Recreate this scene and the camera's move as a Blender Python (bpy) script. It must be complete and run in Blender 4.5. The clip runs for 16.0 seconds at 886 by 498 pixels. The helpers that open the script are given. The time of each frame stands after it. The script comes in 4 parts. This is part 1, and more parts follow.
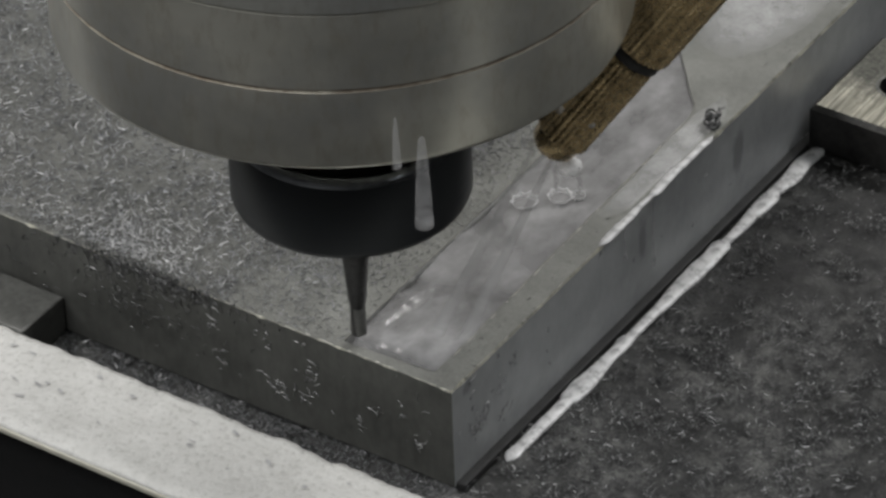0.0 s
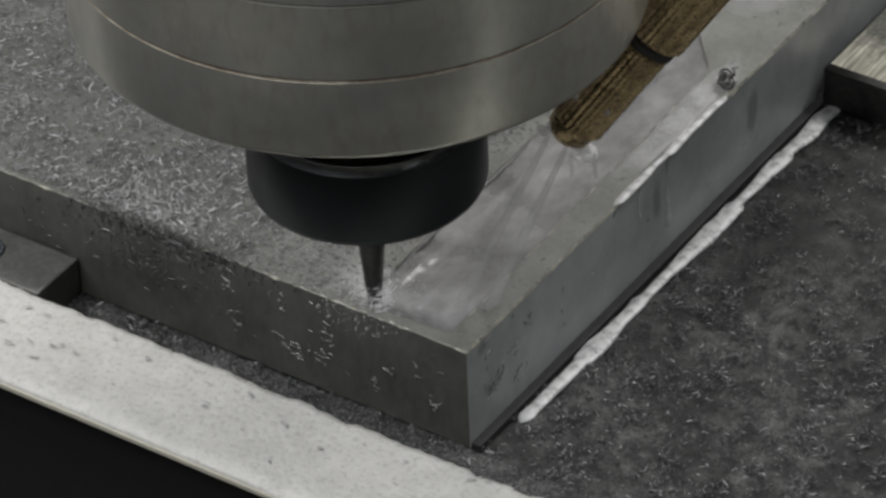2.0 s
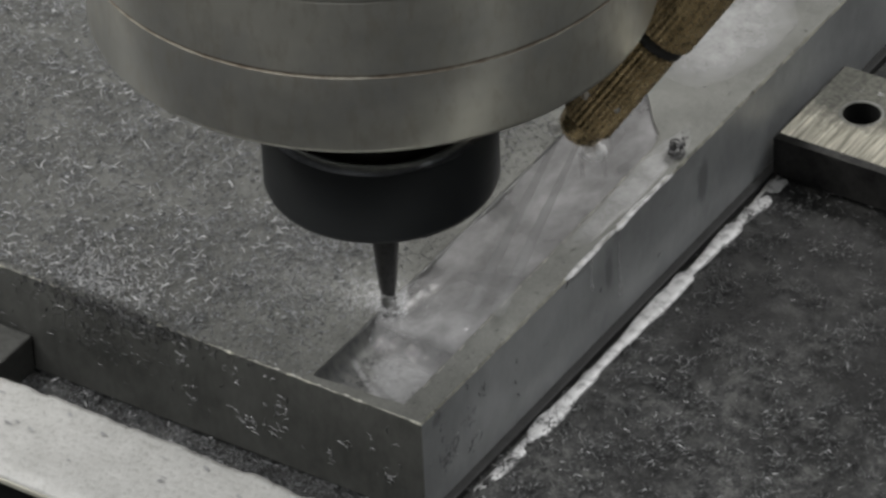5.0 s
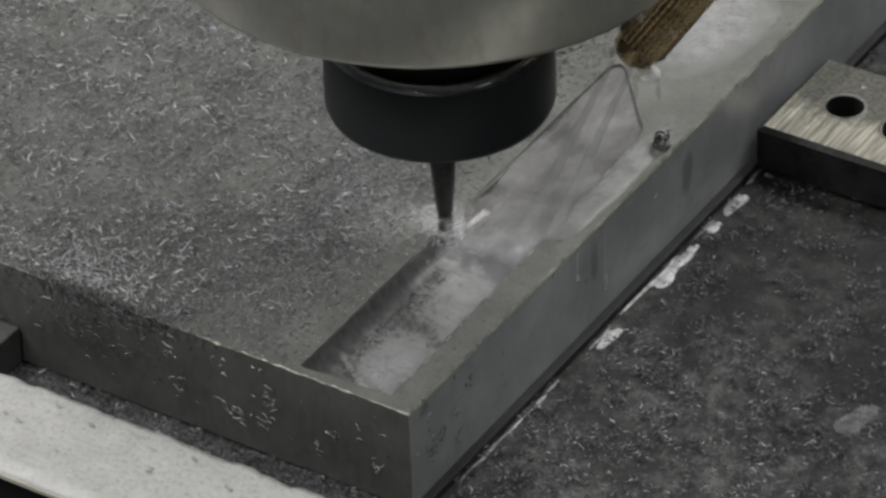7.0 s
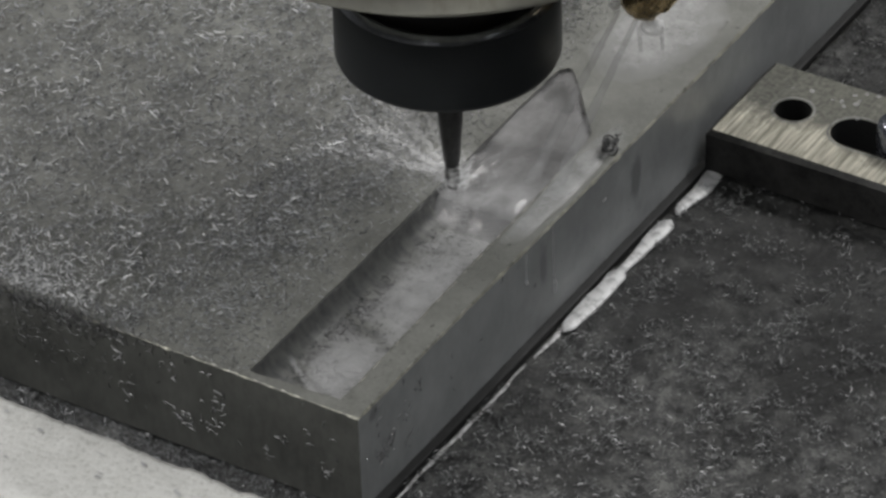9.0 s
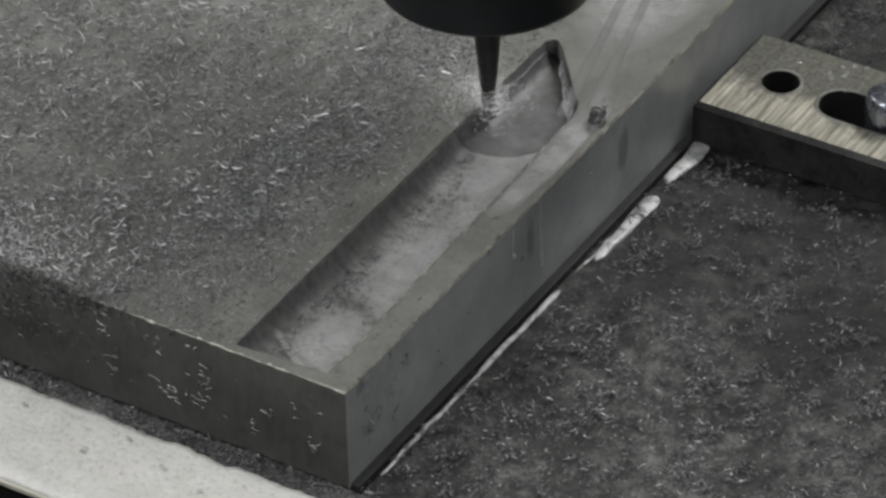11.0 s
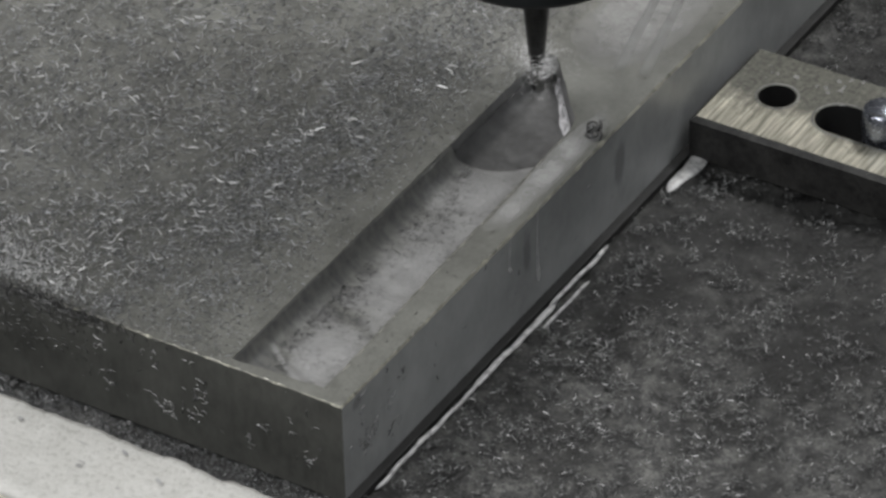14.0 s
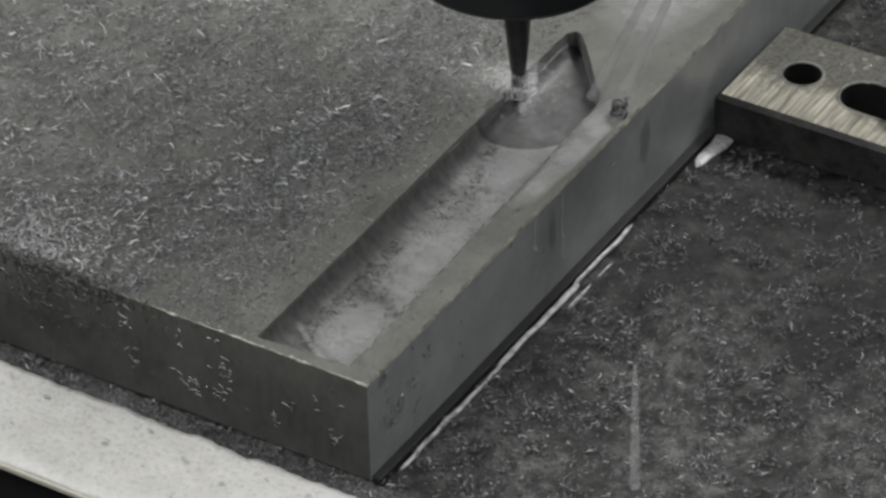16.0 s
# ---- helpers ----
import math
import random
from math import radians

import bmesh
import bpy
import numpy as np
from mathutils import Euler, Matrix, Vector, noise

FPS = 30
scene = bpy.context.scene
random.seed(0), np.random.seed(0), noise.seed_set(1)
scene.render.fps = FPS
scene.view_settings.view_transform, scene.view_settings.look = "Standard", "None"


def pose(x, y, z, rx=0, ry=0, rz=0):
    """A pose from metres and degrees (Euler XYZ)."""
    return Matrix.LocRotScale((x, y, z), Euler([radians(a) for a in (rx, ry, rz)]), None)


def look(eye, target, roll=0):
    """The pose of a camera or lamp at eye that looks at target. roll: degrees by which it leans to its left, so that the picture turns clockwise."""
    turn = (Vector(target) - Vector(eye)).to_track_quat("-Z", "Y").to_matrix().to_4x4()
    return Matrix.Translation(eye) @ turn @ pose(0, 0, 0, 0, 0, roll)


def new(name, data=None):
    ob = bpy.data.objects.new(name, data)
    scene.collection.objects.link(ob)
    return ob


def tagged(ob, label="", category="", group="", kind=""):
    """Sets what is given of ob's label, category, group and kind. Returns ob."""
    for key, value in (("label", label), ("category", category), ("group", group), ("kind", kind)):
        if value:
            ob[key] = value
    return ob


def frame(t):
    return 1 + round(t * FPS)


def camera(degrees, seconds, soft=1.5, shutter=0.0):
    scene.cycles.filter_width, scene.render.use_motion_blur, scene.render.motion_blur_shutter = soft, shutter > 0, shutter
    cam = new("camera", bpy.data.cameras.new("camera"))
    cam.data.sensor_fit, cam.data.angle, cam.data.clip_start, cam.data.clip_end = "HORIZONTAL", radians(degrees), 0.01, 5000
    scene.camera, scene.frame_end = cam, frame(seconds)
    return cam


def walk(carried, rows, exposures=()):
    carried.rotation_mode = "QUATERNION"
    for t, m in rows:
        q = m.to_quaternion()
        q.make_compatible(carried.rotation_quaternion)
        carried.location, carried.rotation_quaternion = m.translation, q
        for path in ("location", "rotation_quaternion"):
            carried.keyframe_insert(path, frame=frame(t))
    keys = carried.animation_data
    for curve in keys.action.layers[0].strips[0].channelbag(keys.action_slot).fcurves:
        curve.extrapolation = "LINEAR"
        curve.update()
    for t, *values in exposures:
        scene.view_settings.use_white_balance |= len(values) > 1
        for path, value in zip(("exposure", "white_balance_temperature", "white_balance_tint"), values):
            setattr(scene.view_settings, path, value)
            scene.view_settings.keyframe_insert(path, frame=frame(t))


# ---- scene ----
# ---- camera ----
cam = camera(11.0, 16.0, soft=2.8, shutter=0.4)
CAM_ROWS = [
    (0.0, 0.4072, -0.5874, 0.6018, 52.867, 1.584, 33.592),
    (0.5, 0.4072, -0.5874, 0.6018, 52.7, 1.774, 33.46),
    (1.0, 0.4072, -0.5874, 0.6018, 52.513, 1.784, 33.751),
    (1.5, 0.4072, -0.5874, 0.6018, 52.397, 1.827, 33.52),
    (2.0, 0.4072, -0.5874, 0.6018, 52.377, 1.847, 33.617),
    (2.5, 0.4072, -0.5874, 0.6018, 52.338, 1.81, 33.379),
    (3.0, 0.4072, -0.5874, 0.6018, 52.406, 1.958, 33.254),
    (3.5, 0.4072, -0.5874, 0.6018, 52.285, 2.142, 33.164),
    (4.0, 0.4072, -0.5874, 0.6018, 52.717, 2.104, 33.033),
    (6.5, 0.4065, -0.597, 0.6014, 53.485, 1.761, 32.306),
    (7.0, 0.4065, -0.597, 0.6014, 53.433, 1.736, 32.321),
    (7.5, 0.4065, -0.597, 0.6014, 53.27, 1.517, 31.995),
    (8.0, 0.4065, -0.597, 0.6014, 53.409, 1.566, 31.694),
    (8.5, 0.4065, -0.597, 0.6014, 53.504, 1.524, 31.708),
    (9.0, 0.4065, -0.597, 0.6014, 53.47, 1.476, 31.723),
    (11.5, 0.3994, -0.5944, 0.5982, 53.012, 1.219, 31.323),
    (12.0, 0.3994, -0.5944, 0.5982, 53.003, 1.298, 31.258),
    (12.5, 0.3994, -0.5944, 0.5982, 53.146, 1.369, 31.270),
    (13.0, 0.3994, -0.5944, 0.5982, 53.269, 1.268, 31.535),
    (13.5, 0.3994, -0.5944, 0.5982, 53.047, 1.185, 31.308),
    (14.0, 0.3994, -0.5944, 0.5982, 53.248, 1.149, 31.364),
    (14.5, 0.3994, -0.5944, 0.5982, 53.093, 1.289, 31.449),
    (15.0, 0.3994, -0.5944, 0.5982, 52.950, 1.335, 31.423),
    (15.5, 0.3994, -0.5944, 0.5982, 52.848, 1.408, 31.630),
    (16.0, 0.3994, -0.5944, 0.5982, 52.979, 1.356, 31.601),
]
walk(cam, [(t, pose(x, y, z, rx, ry, rz)) for t, x, y, z, rx, ry, rz in CAM_ROWS],
     exposures=[(0.0, -0.09), (4.2, -0.09), (7.0, -0.06), (9.2, -0.04), (11.5, 0.04), (16.0, 0.07)])

# ---- world and lamps: unseen area lamps as a hall's ceiling tubes, with an added front fill ----
world = bpy.data.worlds.new("hall_air")
scene.world = world
world.use_nodes = True
world.node_tree.nodes["Background"].inputs["Color"].default_value = (0.75, 0.8, 0.85, 1)
world.node_tree.nodes["Background"].inputs["Strength"].default_value = 0.05


def ceiling_lamp(name, at, aim, size, size_y, watts, colour):
    data = bpy.data.lights.new(name, "AREA")
    data.shape, data.size, data.size_y, data.energy, data.color = "RECTANGLE", size, size_y, watts, colour
    ob = new(name, data)
    ob.matrix_world = look(at, aim)
    return ob


ceiling_lamp("tube_light_back", (0.6, 2.4, 3.0), (0, 0.05, 0), 2.4, 0.8, 105, (1.0, 0.99, 0.98))
ceiling_lamp("tube_light_side", (2.7, 0.2, 2.7), (0, 0.05, 0), 1.8, 0.7, 14, (0.93, 0.97, 1.0))
ceiling_lamp("tube_light_left", (-2.3, -0.6, 3.0), (0, 0.05, 0), 2.4, 0.8, 80, (1.0, 0.98, 0.96))
# added fill above the camera, brightens front faces and ledge
ceiling_lamp("front_fill_light", (-0.4, -2.6, 3.0), (0, 0.05, 0), 2.4, 0.8, 72, (0.98, 0.99, 1.0))

H = 0.025          # height of the work plate


# ---- materials ----
def nodes_of(name):
    m = bpy.data.materials.new(name)
    m.use_nodes = True
    return m, m.node_tree, m.node_tree.nodes["Principled BSDF"]


def link(tree, a, b):
    tree.links.new(a, b)


def noise_node(tree, scale, detail=6.0, rough=0.6, stretch=None):
    n = tree.nodes.new("ShaderNodeTexNoise")
    n.inputs["Scale"].default_value, n.inputs["Detail"].default_value, n.inputs["Roughness"].default_value = scale, detail, rough
    co = tree.nodes.new("ShaderNodeTexCoord")
    if stretch:
        mp = tree.nodes.new("ShaderNodeMapping")
        mp.inputs["Scale"].default_value = stretch
        link(tree, co.outputs["Object"], mp.inputs["Vector"])
        link(tree, mp.outputs["Vector"], n.inputs["Vector"])
    else:
        link(tree, co.outputs["Object"], n.inputs["Vector"])
    return n.outputs["Fac"]


def ramp(tree, fac, stops):
    r = tree.nodes.new("ShaderNodeValToRGB")
    r.color_ramp.elements[0].position, r.color_ramp.elements[0].color = stops[0][0], (*stops[0][1], 1)
    r.color_ramp.elements[1].position, r.color_ramp.elements[1].color = stops[-1][0], (*stops[-1][1], 1)
    for p, c in stops[1:-1]:
        e = r.color_ramp.elements.new(p)
        e.color = (*c, 1)
    link(tree, fac, r.inputs["Fac"])
    return r.outputs["Color"]


def mix(tree, fac, a, b, kind="MIX"):
    m = tree.nodes.new("ShaderNodeMix")
    m.data_type, m.blend_type = "RGBA", kind
    for i, v in ((0, fac), (6, a), (7, b)):
        if hasattr(v, "is_output"):
            link(tree, v, m.inputs[i])
        else:
            m.inputs[i].default_value = v if i == 0 else (*v, 1)
    return m.outputs[2]


def math_node(tree, op, a, b=0.0, clamp=False):
    m = tree.nodes.new("ShaderNodeMath")
    m.operation, m.use_clamp = op, clamp
    for i, v in ((0, a), (1, b)):
        if hasattr(v, "is_output"):
            link(tree, v, m.inputs[i])
        else:
            m.inputs[i].default_value = v
    return m.outputs[0]


def bump(tree, bsdf, height, strength, distance):
    b = tree.nodes.new("ShaderNodeBump")
    b.inputs["Strength"].default_value, b.inputs["Distance"].default_value = strength, distance
    link(tree, height, b.inputs["Height"])
    link(tree, b.outputs["Normal"], bsdf.inputs["Normal"])


def grey(v, tint=(1, 1, 1)):
    return tuple(v * c for c in tint)


def mottled(name, lo, hi, rough=(0.4, 0.6), metal=0.0, coarse=60, fine=900, stretch=None, relief=0.3, depth=0.0003):
    """A surface with stains at one scale and grain at another."""
    m, t, b = nodes_of(name)
    big, small = noise_node(t, coarse, 5), noise_node(t, fine, 4, 0.7, stretch)
    both = math_node(t, "ADD", math_node(t, "MULTIPLY", big, 0.55), math_node(t, "MULTIPLY", small, 0.45))
    link(t, ramp(t, both, [(0.36, lo), (0.64, hi)]), b.inputs["Base Color"])
    b.inputs["Metallic"].default_value = metal
    rr = ramp(t, small, [(0.3, (rough[0],) * 3), (0.7, (rough[1],) * 3)])
    link(t, rr, b.inputs["Roughness"])
    bump(t, b, small, relief, depth)
    return m


def chip_material(name, lo, hi, rough=0.42, metal=0.75):
    m, t, b = nodes_of(name)
    g = t.nodes.new("ShaderNodeNewGeometry")
    link(t, ramp(t, g.outputs["Random Per Island"], [(0.0, lo), (0.75, tuple((x + y) / 2 for x, y in zip(lo, hi))), (1.0, hi)]), b.inputs["Base Color"])
    b.inputs["Metallic"].default_value, b.inputs["Roughness"].default_value = metal, rough
    return m


def misty(name, colour, density):
    """Fine droplets that let part of the light through."""
    m, t, b = nodes_of(name)
    b.inputs["Base Color"].default_value, b.inputs["Roughness"].default_value = (*colour, 1), 0.4
    g = t.nodes.new("ShaderNodeNewGeometry")
    link(t, ramp(t, g.outputs["Random Per Island"], [(0.0, (density * 0.4,) * 3), (1.0, (density,) * 3)]), b.inputs["Alpha"])
    return m


def watery(name, colour, alpha, rough=0.05):
    m, t, b = nodes_of(name)
    b.inputs["Base Color"].default_value, b.inputs["Roughness"].default_value = (*colour, 1), rough
    b.inputs["IOR"].default_value = 1.33
    n = noise_node(t, 700, 3)
    link(t, ramp(t, n, [(0.35, (alpha * 0.35,) * 3), (0.65, (alpha,) * 3)]), b.inputs["Alpha"])
    bump(t, b, n, 0.25, 0.0002)
    return m


GREEN = (1.0, 1.01, 0.95)
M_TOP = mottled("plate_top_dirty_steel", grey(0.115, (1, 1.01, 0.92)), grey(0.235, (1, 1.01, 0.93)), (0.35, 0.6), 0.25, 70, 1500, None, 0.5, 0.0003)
# short side: same steel as the top, its shade put into a darker base
M_SIDE = mottled("plate_side_shaded_steel", grey(0.056, (1, 1.01, 0.93)), grey(0.116, (1, 1.01, 0.93)), (0.38, 0.55), 0.2, 60, 500, (1, 1, 0.5), 0.2, 0.0002)
def lit_side_material():
    """Blue grey steel with a coolant film and two upright oily smears; painted paler for side light."""
    m, t, b = nodes_of("plate_side_light_tint")
    big, small = noise_node(t, 30, 5), noise_node(t, 320, 4, 0.7, (1, 1, 0.6))
    both = math_node(t, "ADD", math_node(t, "MULTIPLY", big, 0.7), math_node(t, "MULTIPLY", small, 0.3))
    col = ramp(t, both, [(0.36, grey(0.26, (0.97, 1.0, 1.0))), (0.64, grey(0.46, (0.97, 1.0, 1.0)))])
    co = t.nodes.new("ShaderNodeTexCoord")
    for y, z, wide, tall in ((0.0725, 0.0165, 0.0030, 0.0100), (0.1120, 0.0150, 0.0040, 0.0110), (0.0055, 0.0225, 0.0030, 0.0034)):
        off = t.nodes.new("ShaderNodeVectorMath")
        off.operation, off.inputs[1].default_value = "SUBTRACT", (0, y, z)
        link(t, co.outputs["Object"], off.inputs[0])
        scl = t.nodes.new("ShaderNodeVectorMath")
        scl.operation, scl.inputs[1].default_value = "MULTIPLY", (0, 1 / wide, 1 / tall)
        link(t, off.outputs["Vector"], scl.inputs[0])
        far = t.nodes.new("ShaderNodeVectorMath")
        far.operation = "LENGTH"
        link(t, scl.outputs["Vector"], far.inputs[0])
        edge = math_node(t, "ADD", far.outputs["Value"], math_node(t, "MULTIPLY", small, 0.7))
        col = mix(t, 1.0, col, ramp(t, edge, [(0.70, grey(0.62)), (1.25, grey(1.0))]), "MULTIPLY")
    link(t, col, b.inputs["Base Color"])
    b.inputs["Metallic"].default_value = 0.2
    link(t, ramp(t, small, [(0.3, grey(0.35)), (0.7, grey(0.55))]), b.inputs["Roughness"])
    bump(t, b, small, 0.25, 0.0002)
    return m


M_SIDE2 = lit_side_material()


def bed_material():
    """Cast iron under oil: pale dusty blotches, dark oily stains, fine grain; darker around the clamp."""
    m, t, b = nodes_of("bed_oily_cast_iron")
    stain, blotch, grain = noise_node(t, 40, 4, 0.65), noise_node(t, 190, 6, 0.68), noise_node(t, 1300, 4, 0.75)
    both = math_node(t, "ADD", math_node(t, "MULTIPLY", blotch, 0.55), math_node(t, "MULTIPLY", grain, 0.45))
    col = ramp(t, both, [(0.41, grey(0.010)), (0.49, grey(0.045)), (0.58, grey(0.135, (1, 1, 0.95)))])
    dark = ramp(t, stain, [(0.40, grey(0.32)), (0.56, grey(1.0))])
    # ragged round patch, darker towards the strap clamp
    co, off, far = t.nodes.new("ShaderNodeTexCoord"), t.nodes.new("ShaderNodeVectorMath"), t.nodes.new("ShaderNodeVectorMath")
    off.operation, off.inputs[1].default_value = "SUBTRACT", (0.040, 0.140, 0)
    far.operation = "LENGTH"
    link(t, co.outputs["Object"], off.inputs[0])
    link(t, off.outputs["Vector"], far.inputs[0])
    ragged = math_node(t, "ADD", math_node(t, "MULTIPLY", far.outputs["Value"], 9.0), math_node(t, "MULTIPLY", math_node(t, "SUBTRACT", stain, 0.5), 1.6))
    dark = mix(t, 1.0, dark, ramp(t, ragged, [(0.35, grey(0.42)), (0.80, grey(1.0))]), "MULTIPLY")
    link(t, mix(t, 1.0, col, dark, "MULTIPLY"), b.inputs["Base Color"])
    link(t, ramp(t, blotch, [(0.35, grey(0.35)), (0.65, grey(0.75))]), b.inputs["Roughness"])
    bump(t, b, grain, 0.8, 0.0007)
    return m


M_BED = bed_material()
# black for the shadow gap at the plate's foot
M_GAP_SHADE = mottled("black_gap_shade", grey(0.008), grey(0.022), (0.6, 0.8), 0.0, 150, 1200)
M_WHITE = mottled("white_plastic_ledge", grey(0.46, (1, 0.995, 0.95)), grey(0.59, (1, 0.995, 0.96)), (0.2, 0.45), 0.0, 160, 700, None, 0.6, 0.0006)
M_CREAM = mottled("cream_ledge_edge", grey(0.4, (1, 0.97, 0.82)), grey(0.55, (1, 0.97, 0.82)), (0.4, 0.6))
M_NUT = mottled("black_oxide_nut", (0.020, 0.023, 0.025), (0.032, 0.036, 0.039), (0.46, 0.56), 0.5, 40, 300, (0.2, 0.2, 6), 0.05, 0.0001)
M_TOOL = mottled("carbide_tool", grey(0.03), grey(0.075), (0.25, 0.4), 0.8, 200, 1500)
M_BRASS = mottled("worn_brass", (0.24, 0.18, 0.09), (0.70, 0.54, 0.30), (0.15, 0.4), 0.75, 160, 900)
# black of the nozzle's seal ring; also the painted shade above the nut
M_RING_GAP = mottled("black_seal_and_gap_shade", grey(0.02), grey(0.05, (1, 0.96, 0.9)), (0.4, 0.6))
# clamp sides and bevel, far darker than the ground top
M_CLAMPSIDE = mottled("clamp_dark_side", grey(0.016), grey(0.060, (1, 0.98, 0.94)), (0.40, 0.6), 0.3, 160, 900, None, 0.5, 0.0004)
# near-black that paints the shade inside bores and the nozzle mouth
M_DARKHOLE = mottled("bore_shade_black", grey(0.01), grey(0.02), (0.5, 0.7))
M_BOLT = mottled("zinc_bolt", (0.20, 0.215, 0.25), (0.42, 0.44, 0.50), (0.14, 0.34), 0.9, 200, 900)
M_CHIP = chip_material("steel_chips", grey(0.040, (0.98, 1, 1.03)), grey(0.56, (0.98, 1, 1.03)), 0.36, 0.35)
M_CHIPDARK = chip_material("oily_steel_chips", grey(0.02), grey(0.34), 0.42, 0.25)
M_CHIPGREY = chip_material("grey_clinging_chips", grey(0.04), grey(0.55), 0.4, 0.3)
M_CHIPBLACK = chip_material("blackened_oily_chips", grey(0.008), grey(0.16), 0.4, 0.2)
M_SPECK = chip_material("bright_chip_specks", grey(0.36), grey(0.85), 0.36, 0.3)
def foamy(name, colour):
    m, t, b = nodes_of(name)
    fine, wide = noise_node(t, 1600, 4), noise_node(t, 350, 3)
    link(t, ramp(t, wide, [(0.3, grey(colour * 0.7)), (0.7, grey(colour))]), b.inputs["Base Color"])
    b.inputs["Roughness"].default_value = 0.3
    a = math_node(t, "ADD", math_node(t, "MULTIPLY", fine, 0.2), math_node(t, "MULTIPLY", wide, 0.8))
    link(t, ramp(t, a, [(0.32, grey(0.40)), (0.52, grey(0.95))]), b.inputs["Alpha"])
    bump(t, b, fine, 0.4, 0.0003)
    return m


M_FOAM = foamy("milky_coolant_foam", 0.62)
M_WISP = misty("fine_coolant_wisps", grey(0.9), 0.26)
M_MIST = misty("coolant_spray", grey(0.9), 0.42)
M_JET = misty("coolant_jet_water", grey(0.95), 0.30)
M_BEAD = watery("clear_bead_water", grey(0.8), 0.3, 0.08)
M_DROP = watery("coolant_drop_water", grey(0.95), 0.60, 0.04)
M_WALL = mottled("hall_wall_paint", grey(0.32), grey(0.42), (0.6, 0.8), 0, 1.2, 30)
# unseen wall and floor kept dark for the housing's right-hand reflection
M_WALL_REFLECT = mottled("hall_wall_dark_reflection", grey(0.03), grey(0.05), (0.6, 0.8), 0, 1.2, 30)
M_FLOORC = mottled("hall_concrete", grey(0.045), grey(0.09), (0.6, 0.8), 0, 1.5, 40)
M_CEIL = mottled("hall_ceiling_sheet", grey(0.4), grey(0.5), (0.6, 0.8), 0, 1.2, 30)


def housing_material(name, tint):
    """Turned steel, dulled by uneven tan and grey coolant stains."""
    m, t, b = nodes_of(name)
    streak, stain, fine = noise_node(t, 45, 3, 0.6, (0.5, 0.5, 1.0)), noise_node(t, 22, 5, 0.65), noise_node(t, 420, 4, 0.65, (1, 1, 0.4))
    col = ramp(t, streak, [(0.36, (0.50, 0.495, 0.43)), (0.64, (0.66, 0.65, 0.575))])
    col = mix(t, ramp(t, stain, [(0.44, grey(0.0)), (0.62, grey(0.65))]), col, (0.37, 0.375, 0.36))
    col = mix(t, ramp(t, fine, [(0.50, grey(0.0)), (0.72, grey(0.5))]), col, (0.40, 0.365, 0.29))
    col = mix(t, 1.0, col, tint, "MULTIPLY")
    link(t, col, b.inputs["Base Color"])
    b.inputs["Metallic"].default_value = 0.74
    rough = math_node(t, "ADD", math_node(t, "MULTIPLY", stain, 0.22), math_node(t, "MULTIPLY", fine, 0.22))
    link(t, math_node(t, "ADD", rough, 0.14), b.inputs["Roughness"])
    bump(t, b, fine, 0.10, 0.0001)
    return m


M_HOUSING = housing_material("turned_spindle_steel", (1, 1, 1))
M_HOUSING_UP = housing_material("duller_spindle_steel", (0.88, 0.90, 0.94))
def clamp_material():
    """Ground steel with coarse grinding marks, half covered with oily dirt."""
    m, t, b = nodes_of("ground_clamp_steel")
    marks, dirt, fine = noise_node(t, 900, 3, 0.6, (1.0, 0.07, 1.0)), noise_node(t, 90, 5, 0.7), noise_node(t, 900, 4)
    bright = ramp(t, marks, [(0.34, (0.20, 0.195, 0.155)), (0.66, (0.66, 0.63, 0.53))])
    co, split = t.nodes.new("ShaderNodeTexCoord"), t.nodes.new("ShaderNodeSeparateXYZ")
    link(t, co.outputs["Object"], split.inputs[0])
    across = math_node(t, "MULTIPLY", math_node(t, "SUBTRACT", split.outputs["Y"], 0.1400), 1 / 0.0320)
    grime = math_node(t, "ADD", math_node(t, "MULTIPLY", dirt, 0.9), math_node(t, "ADD", math_node(t, "MULTIPLY", fine, 0.25), math_node(t, "MULTIPLY", across, 0.85)))
    cover = ramp(t, grime, [(0.78, grey(0.0)), (1.10, grey(0.92))])
    soot = ramp(t, fine, [(0.35, (0.05, 0.052, 0.046)), (0.7, (0.15, 0.15, 0.13))])
    link(t, mix(t, cover, bright, soot), b.inputs["Base Color"])
    b.inputs["Metallic"].default_value = 0.6
    link(t, ramp(t, grime, [(0.6, grey(0.30)), (1.0, grey(0.5))]), b.inputs["Roughness"])
    bump(t, b, marks, 0.35, 0.0002)
    return m


M_CLAMP = clamp_material()
M_BORERIM = mottled("worn_bore_rim", grey(0.05), grey(0.30, GREEN), (0.35, 0.5), 0.5, 200, 1200)
M_CLAMP_OLD = mottled("dull_clamp_steel", grey(0.075, GREEN), grey(0.16, GREEN), (0.4, 0.55), 0.4, 120, 700)
M_GROOVE = mottled("rusty_groove", (0.13, 0.09, 0.06), (0.52, 0.49, 0.41), (0.4, 0.6), 0.5, 60, 260)


